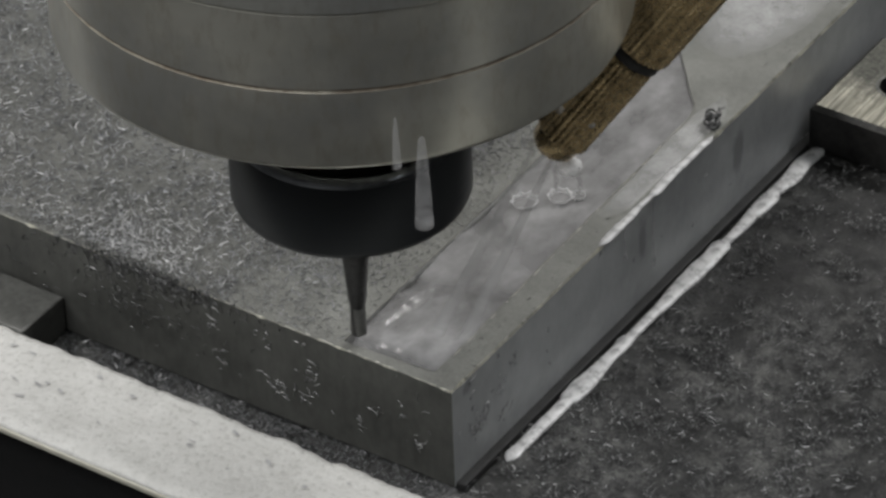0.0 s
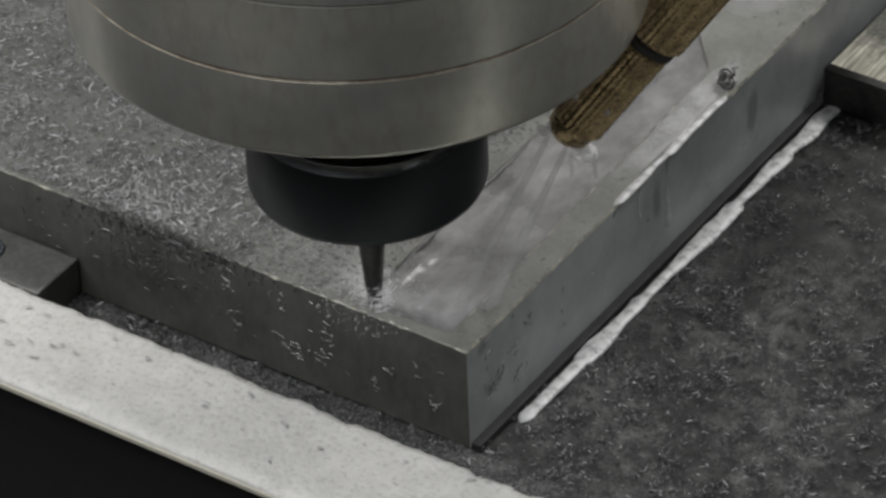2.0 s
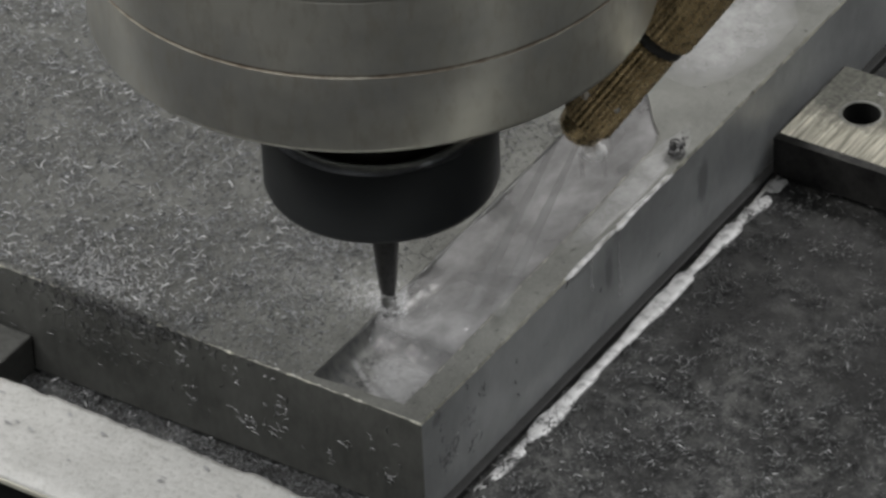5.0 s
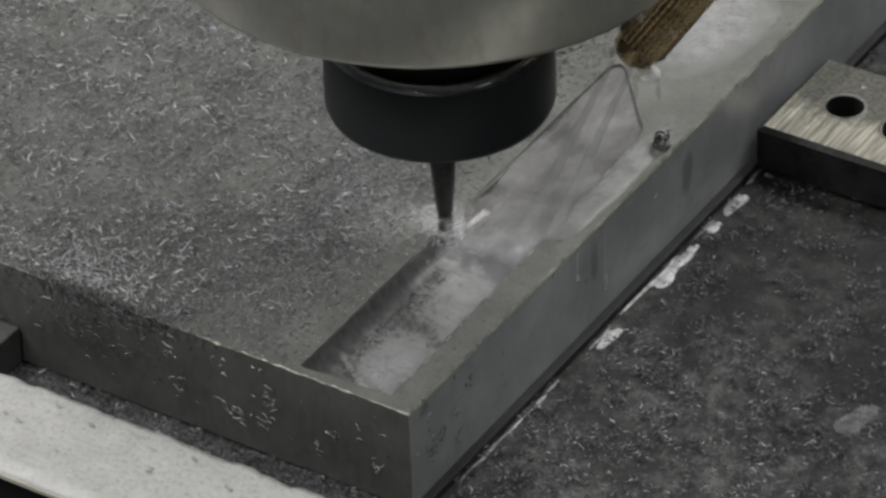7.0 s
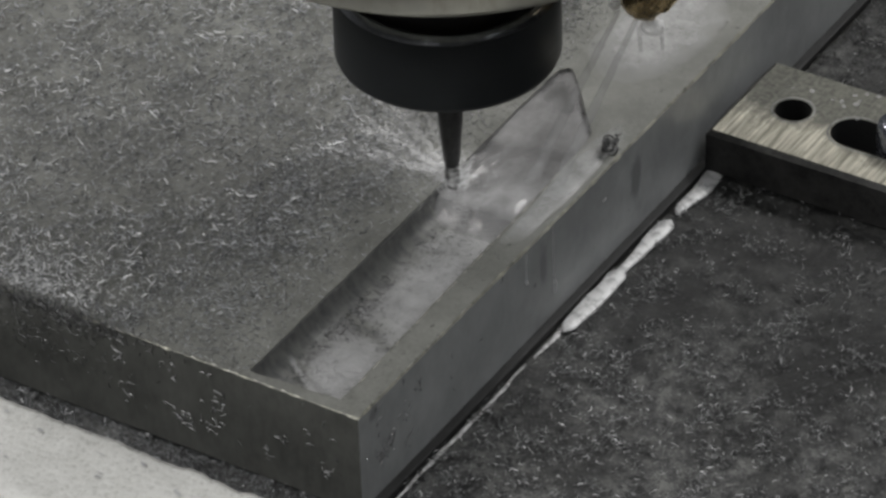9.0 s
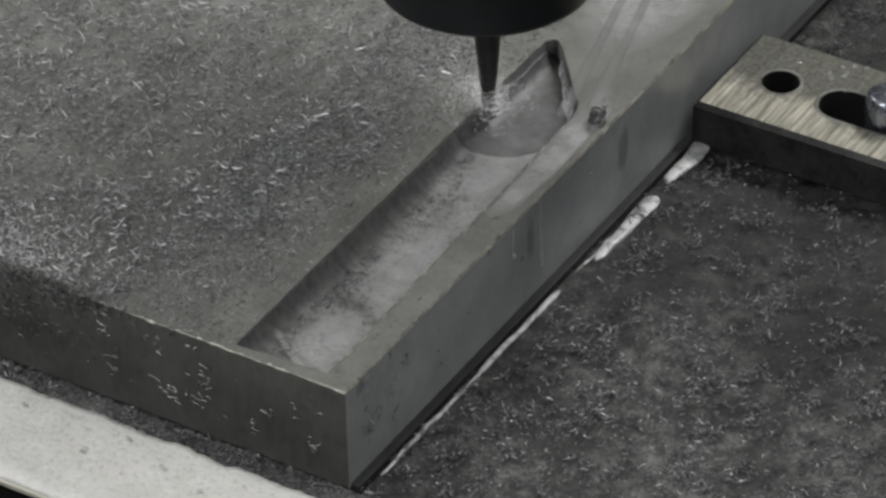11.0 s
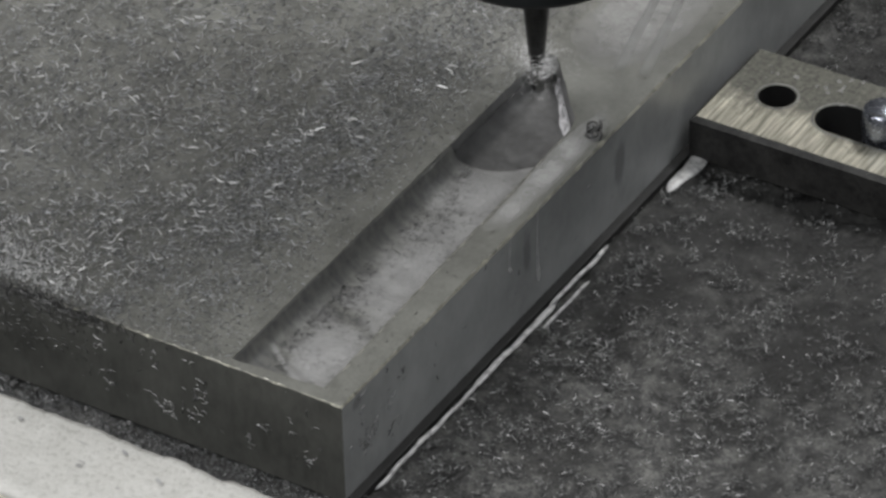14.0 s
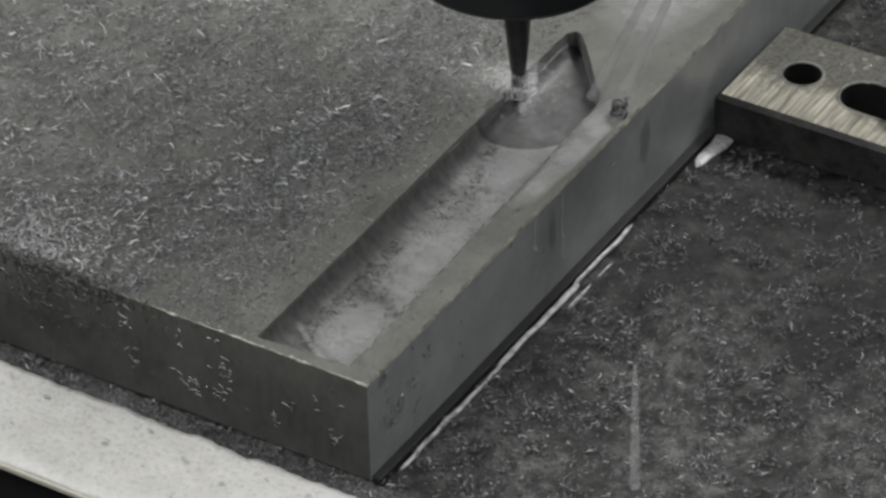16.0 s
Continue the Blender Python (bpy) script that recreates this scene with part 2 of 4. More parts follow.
def slot_material():
    """Milled floor, wet, with milky residue in patches and cutter marks."""
    m, t, b = nodes_of("milled_wet_slot")
    patch = noise_node(t, 70, 6, 0.62)
    marks = noise_node(t, 420, 4, 0.6, (0.5, 1.3, 1))
    base = ramp(t, marks, [(0.35, grey(0.12)), (0.65, grey(0.20, GREEN))])
    fine = noise_node(t, 900, 4, 0.7)
    grains = math_node(t, "ADD", math_node(t, "MULTIPLY", patch, 0.75), math_node(t, "MULTIPLY", fine, 0.25))
    milk = ramp(t, grains, [(0.34, (0.18,) * 3), (0.50, (0.55,) * 3), (0.66, (0.95,) * 3)])
    co, split = t.nodes.new("ShaderNodeTexCoord"), t.nodes.new("ShaderNodeSeparateXYZ")
    link(t, co.outputs["Object"], split.inputs[0])
    X, Y = split.outputs["X"], split.outputs["Y"]
    rag = math_node(t, "MULTIPLY", math_node(t, "SUBTRACT", grains, 0.5), 0.016)

    def above(value, edge, soft):
        """0 below the ragged edge, 1 well past it."""
        return math_node(t, "MULTIPLY", math_node(t, "SUBTRACT", math_node(t, "ADD", value, rag), edge), 1 / soft, True)

    # the residue stops short of the left wall, of the slanting line where the cutter went in, and at a washed groove
    slant = math_node(t, "ADD", math_node(t, "MULTIPLY", X, 0.559), math_node(t, "MULTIPLY", Y, 0.829))
    clear = math_node(t, "MULTIPLY", above(X, -0.0258, 0.0050), above(slant, -0.0008, 0.0014))
    bend = math_node(t, "ABSOLUTE", math_node(t, "SUBTRACT", math_node(t, "SUBTRACT", Y, 0.0335), math_node(t, "MULTIPLY", math_node(t, "ADD", X, 0.0240), -0.45)))
    groove = above(math_node(t, "ADD", bend, math_node(t, "MULTIPLY", math_node(t, "ADD", X, 0.0240), 0.18)), 0.0012, 0.0030)
    milk = math_node(t, "MULTIPLY", math_node(t, "MULTIPLY", milk, clear), groove)
    ridge = math_node(t, "MULTIPLY", math_node(t, "SUBTRACT", 0.0009, math_node(t, "ABSOLUTE", math_node(t, "ADD", slant, 0.0026))), 1 / 0.0005, True)
    inside = math_node(t, "MULTIPLY", math_node(t, "SUBTRACT", -0.0115, X), 1 / 0.0030, True)
    milk = math_node(t, "MAXIMUM", milk, math_node(t, "MULTIPLY", math_node(t, "MULTIPLY", math_node(t, "MULTIPLY", ridge, inside), above(X, -0.0262, 0.0020)), 0.70))
    link(t, mix(t, milk, base, grey(0.37)), b.inputs["Base Color"])
    b.inputs["Metallic"].default_value = 0.25
    link(t, ramp(t, patch, [(0.35, (0.42,) * 3), (0.65, (0.6,) * 3)]), b.inputs["Roughness"])
    bump(t, b, noise_node(t, 240, 4), 0.35, 0.0004)
    return m


M_SLOT = slot_material()
M_POOL = mottled("wet_pocket_floor", grey(0.065), grey(0.14), (0.38, 0.55), 0.2, 120, 500, None, 0.5, 0.0006)
M_BURR = mottled("bright_steel_burr", grey(0.25, (1, 0.98, 0.88)), grey(0.62, (1, 0.98, 0.88)), (0.25, 0.45), 0.3, 300, 1500)
# pale flecks in this colour paint the glints along the edges
M_ARRIS = mottled("arris_edge_glint", grey(0.05), grey(0.50, (1, 0.98, 0.80)), (0.3, 0.5), 0.4, 260, 1400)
M_SLOTWALL = mottled("slot_wall_fresh_cut", grey(0.17), grey(0.30), (0.5, 0.65), 0.15, 110, 700)


# ---- mesh helpers ----
def obj_from(name, verts, faces, material, parent=None, smooth=False):
    me = bpy.data.meshes.new(name)
    me.from_pydata([tuple(v) for v in verts], [], [tuple(f) for f in faces])
    me.materials.append(material)
    if smooth:
        me.polygons.foreach_set("use_smooth", [True] * len(me.polygons))
    me.update()
    ob = new(name, me)
    ob.parent = parent
    return ob


def part(name, bm, material, parent=None, label="", smooth=False):
    me = bpy.data.meshes.new(name)
    bm.normal_update()
    bm.to_mesh(me)
    bm.free()
    me.materials.append(material)
    if smooth:
        me.polygons.foreach_set("use_smooth", [True] * len(me.polygons))
    ob = new(name, me)
    ob.parent = parent
    return tagged(ob, label)


def box_bm(x0, x1, y0, y1, z0, z1, bevel=0.0):
    bm = bmesh.new()
    bmesh.ops.create_cube(bm, size=1.0)
    for v in bm.verts:
        v.co = Vector(((x0 + x1) / 2 + v.co.x * (x1 - x0), (y0 + y1) / 2 + v.co.y * (y1 - y0), (z0 + z1) / 2 + v.co.z * (z1 - z0)))
    if bevel:
        bmesh.ops.bevel(bm, geom=bm.edges[:], offset=bevel, segments=2, affect="EDGES", profile=0.6)
    return bm


def lathe_bm(profile, seg=96, flute=None):
    """Turns (radius, height) pairs round z. flute(angle, i) scales the radius."""
    bm = bmesh.new()
    rings = []
    for i, (r, z) in enumerate(profile):
        if r < 1e-6:
            rings.append([bm.verts.new((0, 0, z))])
        else:
            ring = []
            for k in range(seg):
                a = 2 * math.pi * k / seg
                rr = r * (flute(a, i) if flute else 1.0)
                ring.append(bm.verts.new((rr * math.cos(a), rr * math.sin(a), z)))
            rings.append(ring)
    for a, b in zip(rings, rings[1:]):
        for k in range(seg):
            k2 = (k + 1) % seg
            if len(a) == 1 and len(b) > 1:
                bm.faces.new((a[0], b[k2], b[k]))
            elif len(b) == 1 and len(a) > 1:
                bm.faces.new((a[k], a[k2], b[0]))
            elif len(a) > 1:
                bm.faces.new((a[k], a[k2], b[k2], b[k]))
    bmesh.ops.recalc_face_normals(bm, faces=bm.faces[:])
    return bm


def empty(name, at=(0, 0, 0)):
    ob = new(name)
    ob.empty_display_size = 0.01
    ob.location = at
    return ob


# ---- the hall, plain walls that close the place ----
def room():
    w = 5.0
    for name, b in (("wall_north", (-w, w, w, w + 0.2, -0.9, 3.4)), ("wall_south", (-w, w, -w - 0.2, -w, -0.9, 3.4)),
                    ("wall_east", (w, w + 0.2, -w, w, -0.9, 3.4)), ("wall_west", (-w - 0.2, -w, -w, w, -0.9, 3.4))):
        # wall_east is dark only to darken the housing's right side
        tagged(part(name, box_bm(*b), M_WALL_REFLECT if name == "wall_east" else M_WALL), "plain painted factory hall wall", "wall", kind="structure")
    tagged(part("floor", box_bm(-w, w, -w, w, -1.0, -0.9), M_FLOORC), "grey concrete hall floor", "floor", kind="structure")
    tagged(part("ceiling", box_bm(-w, w, -w, w, 3.4, 3.5), M_CEIL), "pale sheet metal hall ceiling", "ceiling", kind="structure")


room()


# ---- machine bed and white ledge ----
def machine_bed():
    """A fine uneven sheet near the plate and a coarse one beyond, over a solid base."""
    xs = np.concatenate([np.linspace(-0.9, -0.16, 12), np.linspace(-0.15, 0.16, 150), np.linspace(0.17, 0.9, 12)])
    ys = np.concatenate([np.linspace(-0.0154, 0.22, 120), np.linspace(0.23, 0.9, 12)])
    verts = []
    for y in ys:
        for x in xs:
            z = 0.0009 * (noise.noise((x * 90, y * 90, 0.3)) + 0.6 * noise.noise((x * 260, y * 260, 1.7)))
            near = x < 0.002 and y > -0.001
            verts.append((x, y, -0.001 if near else min(z - 0.0002, 0.0006)))
    n = len(xs)
    faces = [(j * n + i, j * n + i + 1, (j + 1) * n + i + 1, (j + 1) * n + i) for j in range(len(ys) - 1) for i in range(n - 1)]
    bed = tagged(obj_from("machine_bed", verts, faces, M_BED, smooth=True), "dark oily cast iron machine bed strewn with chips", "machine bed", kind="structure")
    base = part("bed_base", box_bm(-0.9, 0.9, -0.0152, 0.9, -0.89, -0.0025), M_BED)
    tagged(base, "dark body of the machine under its bed", "machine base", kind="structure")
    return bed


machine_bed()


def white_ledge():
    """A white rim along the bed's front: top sheet with a ragged back edge where chips lie against it."""
    rng = random.Random(4)
    xs = np.linspace(-0.5, 0.5, 900)
    up = 0.0012
    prof = [(y + 0.0018, z + up) for y, z in ((-0.0170, -0.004), (-0.0172, 0.0075), (-0.0180, 0.0095), (-0.0200, 0.0102), (-0.0260, 0.0101), (-0.0330, 0.0102), (-0.0400, 0.0100), (-0.0434, 0.0097), (-0.0441, 0.0090), (-0.0438, 0.0080), (-0.0330, 0.0075))]
    verts = []
    for x in xs:
        ragged = 0.0009 * noise.noise((x * 120, 3.1, 0)) + 0.0007 * noise.noise((x * 420, 7.7, 0))
        for k, (y, z) in enumerate(prof):
            f = 1.0 if 1 <= k <= 3 else 0.0
            hump = 0.00035 * noise.noise((x * 200, y * 200, 5)) if 2 <= k <= 7 else 0
            verts.append((x, y + ragged * f, z + hump))
    n = len(prof)
    faces = [(i * n + k, i * n + k + 1, (i + 1) * n + k + 1, (i + 1) * n + k) for i in range(len(xs) - 1) for k in range(n - 1)]
    ob = tagged(obj_from("white_ledge", verts, faces, M_WHITE, smooth=True), "white plastic ledge with scuffs along the machine bed", "ledge")
    # a cream strip along the lower front arris
    part("edge_strip", box_bm(-0.5, 0.5, -0.0428, -0.0421, 0.0090, 0.0102, 0.0003), M_CREAM, ob, "cream worn edge")
    # dark scuffs pressed into the top
    vs, fs = [], []
    for _ in range(48):
        x, y = rng.uniform(-0.16, 0.05), rng.uniform(-0.039, -0.019)
        l, w, a = rng.uniform(0.0004, 0.0016), rng.uniform(0.0002, 0.0006), rng.uniform(-0.6, 0.6)
        o = len(vs)
        for k in range(8):
            q = 2 * math.pi * k / 8
            u, v = l * math.cos(q) * rng.uniform(0.7, 1), w * math.sin(q) * rng.uniform(0.7, 1)
            vs.append((x + u * math.cos(a) - v * math.sin(a), y + u * math.sin(a) + v * math.cos(a), 0.0117))
        fs.append(tuple(range(o, o + 8)))
    sc = obj_from("scuffs", vs, fs, M_SCUFF, ob)
    sc["kind"] = "stuff"
    return ob


# near-black colour paints the deep shade below the ledge
M_VOID = mottled("void_shade_black", grey(0.001), grey(0.003), (0.8, 0.95), 0, 40, 300)
tagged(part("void_front", box_bm(-0.9, 0.9, -0.0310, -0.0154, -0.89, 0.0086, 0.0004), M_VOID), "machine bed front below the ledge, its deep shade painted black", "machine base", kind="structure")
# added sheet that keeps the void below the ledge black
tagged(part("void_floor", box_bm(-0.9, 0.9, -0.62, -0.0324, -0.30, -0.28, 0.002), M_VOID), "added black sheet for the unlit void below the machine bed", "drip tray", kind="structure")
M_SCUFF = mottled("grey_scuff", grey(0.25), grey(0.45), (0.5, 0.7), 0, 300, 900)
white_ledge()

# ---- the work plate with its milled slot ----
SLOT = [(-0.0277, 0.0022), (-0.0283, 0.1240), (-0.0280, 0.1268), (-0.0270, 0.1284), (-0.0256, 0.1284), (-0.0242, 0.1272), (-0.0104, 0.1105), (-0.0090, 0.1075), (-0.0086, 0.1050), (-0.0064, 0.0036)]
SLOT_DEPTH = 0.0046


def plate():
    X, Y = 0.34, 0.46
    rng = random.Random(2)
    thing = tagged(empty("work_plate"), "thick grey steel plate with a milled slot along one edge", "steel plate")

    def edge(a, b, step=0.0016):
        n = max(2, int(math.dist(a, b) / step))
        return [(a[0] + (b[0] - a[0]) * k / n, a[1] + (b[1] - a[1]) * k / n) for k in range(n)]

    loop = edge((0, 0), (0, 0.24)) + edge((0, 0.24), (0, Y), 0.05) + edge((0, Y), (-X, Y), 0.05) + edge((-X, Y), (-X, 0), 0.05) + edge((-X, 0), (-0.14, 0), 0.01) + edge((-0.14, 0), (0, 0))

    def nick(x, y):
        w = (0.00034 if x > -1e-5 else 0.00008) + 0.00026 * noise.noise((x * 300, y * 300, 2.0)) + 0.0009 * max(0, noise.noise((x * 420, y * 420, 9.0)) - 0.15) + 0.0006 * max(0, noise.noise((x * 120, y * 120, 5.0)) - 0.25)
        return max(0.00006, w)

    n = len(loop)
    inset = []
    for x, y in loop:
        k = nick(x, y)
        ix = x - (k if x > -1e-5 else 0) + (k if x < -X + 1e-5 else 0)
        iy = y + (k if y < 1e-5 else 0) - (k if y > Y - 1e-5 else 0)
        inset.append((ix, iy, k))
    bm = bmesh.new()
    low = [bm.verts.new((x, y, H - k[2] * 1.1)) for (x, y), k in zip(loop, inset)]
    bot = [bm.verts.new((x * 1.0, y, 0.0003)) for x, y in loop]
    bm2 = bmesh.new()
    for i in range(n):
        j = (i + 1) % n
        quad = (bot[i], bot[j], low[j], low[i])
        if abs(loop[i][0]) < 1e-6 and abs(loop[j][0]) < 1e-6:
            bm2.faces.new([bm2.verts.new(v.co) for v in quad])
        else:
            bm.faces.new(quad)
    bmesh.ops.remove_doubles(bm2, verts=bm2.verts[:], dist=1e-6)
    # short side toned dark, long side pale: light direction is in their colours
    part("short_side", bm, M_SIDE, thing, "sawn side face with stains, shade put into its dark grey")
    part("long_side", bm2, M_SIDE2, thing, "blue grey side face with coolant film, painted paler for side light")
    bm = bmesh.new()
    top = [bm.verts.new((ix, iy, H)) for ix, iy, k in inset]
    low = [bm.verts.new((x, y, H - k[2] * 1.1)) for (x, y), k in zip(loop, inset)]
    for i in range(n):
        j = (i + 1) % n
        bm.faces.new((low[i], low[j], top[j], top[i]))
    # nicked chamfer, coloured bright for its edge glints
    part("glint_arris", bm, M_ARRIS, thing, "nicked upper arris, edge glints put into its pale colour")
    bm = bmesh.new()
    outer = [bm.verts.new((ix, iy, H)) for ix, iy, k in inset]
    inner = []
    for a, b in zip(SLOT, SLOT[1:] + SLOT[:1]):
        for x, y in edge(a, b, 0.002):
            inner.append(bm.verts.new((x + 0.00012 * rng.uniform(-1, 1), y + 0.00012 * rng.uniform(-1, 1), H)))
    es = [bm.edges.new((l[i], l[(i + 1) % len(l)])) for l in (outer, inner) for i in range(len(l))]
    bmesh.ops.triangle_fill(bm, edges=es, use_beauty=True)
    ring = [v.co.copy() for v in inner]
    for f in bm.faces:
        f.normal_update()
        if f.normal.z < 0:
            f.normal_flip()
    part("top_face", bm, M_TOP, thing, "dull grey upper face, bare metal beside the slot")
    bm = bmesh.new()
    m = len(ring)
    for i in range(m):
        a, b = ring[i], ring[(i + 1) % m]
        if a.y < 0.003 and b.y < 0.003:
            continue
        w = 0.00016 + (0.00034 * max(0.0, 0.6 + noise.noise((3.0, a.y * 260, 7.0))) if a.x > -0.0105 else 0.0) + 0.00014 * noise.noise((a.x * 400, a.y * 400, 1.0))
        mid_ = Vector((-0.0175, min(max(a.y, 0.02), 0.1), H))
        out_a, out_b = (a - mid_).normalized() * w, (b - mid_).normalized() * w
        up_ = Vector((0, 0, 0.00008))
        q = [bm.verts.new(v) for v in (a + up_ * 0.5 - Vector((0, 0, 0.0003)), b + up_ * 0.5 - Vector((0, 0, 0.0003)), b + out_b + up_, a + out_a + up_)]
        bm.faces.new(q)
    part("slot_arris", bm, M_ARRIS, thing, "thin bright burr along the slot")
    # burrs: thin broken ridges that the cutter and the saw left standing
    for a_, b_, seed in (((-0.0003, 0.002), (-0.0003, 0.118), 3.0), ((-0.0083, 0.1045), (-0.0061, 0.0100), 8.0), ((-0.060, 0.0003), (-0.002, 0.0003), 5.0)):
        a_, b_ = Vector((*a_, H)), Vector((*b_, H))
        along = (b_ - a_).normalized()
        out = Vector((-along.y, along.x, 0))
        count, last, bm = 160, None, None
        for i in range(count + 1):
            q = i / count
            high = (0.00042 if seed == 8.0 else 0.00022) * (noise.noise((seed, q * 34, 0.0)) + 0.5 * noise.noise((seed, q * 9, 4.0)) + 0.12)
            if high < 0.00004:
                if bm and len(bm.faces):
                    part("burr", bm, M_BURR, thing)
                last = bm = None
                continue
            bm = bm or bmesh.new()
            c0 = a_.lerp(b_, q) + out * 0.00010 * noise.noise((seed, q * 60, 2.0))
            row = [bm.verts.new(c0 - out * (high * 0.8 + 0.00004)), bm.verts.new(c0 + Vector((0, 0, high + 0.00003))), bm.verts.new(c0 + out * (high * 0.8 + 0.00004))]
            if last:
                for k in range(2):
                    bm.faces.new((last[k], last[k + 1], row[k + 1], row[k]))
            last = row
        if bm and len(bm.faces):
            part("burr", bm, M_BURR, thing)
    # slot walls with a lightly rounded foot
    bm = bmesh.new()
    m = len(ring)
    up = [bm.verts.new(v) for v in ring]
    mid = [bm.verts.new((v.x + 0.0002 * min(1.0, max(0.0, (-0.024 - v.x) / 0.003)), v.y - (0.0004 if v.y > 0.11 else 0.0), H - SLOT_DEPTH - 0.0016)) for v in ring]
    for i in range(m):
        j = (i + 1) % m
        bm.faces.new((up[j], up[i], mid[i], mid[j]))
    part("slot_wall", bm, M_SLOTWALL, thing, "dark freshly milled slot wall")
    # floor: a shallow uneven sheet, and a deeper pocket at the far end behind a curved step
    xs, ys = np.concatenate([np.linspace(-0.0284, -0.0225, 30), np.linspace(-0.0222, -0.0062, 32)]), np.linspace(0.0015, 0.1300, 200)
    vs = []
    for y in ys:
        for x in xs:
            u = (x + 0.0285) / 0.0223
            arc = 0.0880 + 0.004 * u + 0.024 * (max(0.0, u - 0.30)) ** 2 - 0.001 * math.sin(3 * u)
            deep = min(1.0, max(0.0, (y - arc) / 0.0009))
            z = H - SLOT_DEPTH - 0.0006 * deep + 0.00016 * noise.noise((x * 170, y * 170, 4)) + 0.00003 * math.sin(y * 1400 + 3 * u)
            ramp_in = min(1.0, max(0.0, (0.012 - y) / 0.01))
            wall = max(0.0, x + 0.0277 + 0.00025 * noise.noise((y * 160, 2.0, 1.0)))
            bowl = math.exp(-wall / 0.0013) * (1.0 - 0.35 * deep)
            vs.append((x, y, z + 0.0012 * ramp_in * u + (SLOT_DEPTH - 0.0004) * bowl))
    k = len(xs)
    fs = [(j * k + i, j * k + i + 1, (j + 1) * k + i + 1, (j + 1) * k + i) for j in range(len(ys) - 1) for i in range(k - 1)]
    def pool(f):
        x, y, z = (sum(vs[i][a] for i in f) / 4 for a in range(3))
        u = (x + 0.0285) / 0.0223
        return y > 0.0887 + 0.004 * u + 0.024 * (max(0.0, u - 0.30)) ** 2 - 0.001 * math.sin(3 * u)

    obj_from("slot_floor", vs, [f for f in fs if not pool(f)], M_SLOT, thing, True)["label"] = "wet milled floor with milky residue"
    obj_from("pocket_floor", vs, [f for f in fs if pool(f)], M_POOL, thing, True)["label"] = "darker deeper pocket floor under water"
    part("underside", box_bm(-X + 0.002, -0.002, 0.002, Y - 0.002, 0.0004, 0.012), M_SIDE, thing)
    return thing


plate()
# added strip: paints the dark shadow gap between plate and foam
tagged(part("gap_shade_strip", box_bm(-0.002, 0.0021, 0.0006, 0.30, -0.0008, 0.0011, 0.0004), M_GAP_SHADE), "added black strip for the shadow gap at the plate's foot", "seal strip")


# ---- clamps ----
def right_clamp():
    x0, x1, y0, y1, zt = 0.0020, 0.110, 0.1398, 0.1722, 0.0112
    thing = tagged(empty("strap_clamp"), "ground steel strap clamp with a bore and a slot", "clamp")
    bm = bmesh.new()

    def ring(cx, cy, r, long=0.0, n=28):
        out = []
        for k in range(n):
            a = 2 * math.pi * k / n
            out.append((cx + r * math.cos(a) + (long if math.cos(a) > 1e-6 else 0.0), cy + r * math.sin(a)))
        return out

    e = 0.0011
    rect = [(x0 + e, y0 + e), (x1 - e, y0 + e), (x1 - e, y1 - e), (x0 + e, y1 - e)]
    holes = [ring(0.0152, 0.1563, 0.0043), ring(0.0314, 0.1552, 0.0056, 0.045)]
    loops = [[bm.verts.new((x, y, zt)) for x, y in l] for l in [rect] + holes]
    es = [bm.edges.new((l[i], l[(i + 1) % len(l)])) for l in loops for i in range(len(l))]
    bmesh.ops.triangle_fill(bm, edges=es, use_beauty=True)
    for f in bm.faces:
        f.normal_update()
        if f.normal.z < 0:
            f.normal_flip()
    part("clamp_top", bm, M_CLAMP, thing, "bright ground upper face")
    bm = bmesh.new()
    a = [bm.verts.new((x, y, zt)) for x, y in rect]
    b = [bm.verts.new((x, y, zt - e)) for x, y in ((x0, y0), (x1, y0), (x1, y1), (x0, y1))]
    c2 = [bm.verts.new((x, y, 0.0004)) for x, y in ((x0, y0), (x1, y0), (x1, y1), (x0, y1))]
    for i in range(4):
        j = (i + 1) % 4
        bm.faces.new((b[i], b[j], a[j], a[i]))
        bm.faces.new((c2[i], c2[j], b[j], b[i]))
    part("clamp_side", bm, M_CLAMPSIDE, thing, "near black side")
    for h in holes:
        bm = bmesh.new()
        u = [bm.verts.new((x, y, zt)) for x, y in h]
        l = [bm.verts.new((x, y, 0.001)) for x, y in h]
        for i in range(len(h)):
            j = (i + 1) % len(h)
            bm.faces.new((u[j], u[i], l[i], l[j]))
        bm.faces.new(l)
        part("bore", bm, M_DARKHOLE, thing)
        cx, cy = sum(x for x, y in h) / len(h), sum(y for x, y in h) / len(h)
        bm = bmesh.new()
        rows_ = []
        for grow, dz in ((0.0, -0.0002), (0.00035, 0.00010), (0.0008, 0.00006)):
            rows_.append([])
            for i, (x, y) in enumerate(h):
                px, py = h[i - 1]
                nx, ny = h[(i + 1) % len(h)]
                d = Vector((ny - py, px - nx)).normalized()
                rows_[-1].append(bm.verts.new((x + d.x * grow, y + d.y * grow, zt + dz)))
        for lo_, hi_ in zip(rows_, rows_[1:]):
            for i in range(len(h)):
                j = (i + 1) % len(h)
                bm.faces.new((lo_[i], hi_[i], hi_[j], lo_[j]))
        part("bore_rim", bm, M_BORERIM, thing, "worn rounded rim")
    rng = random.Random(31)
    for _ in range(22):
        bm = bmesh.new()
        r = rng.uniform(0.0003, 0.0008)
        bmesh.ops.create_icosphere(bm, subdivisions=2, radius=r)
        x, y = rng.uniform(0.004, 0.055), rng.uniform(0.1600, 0.1705)
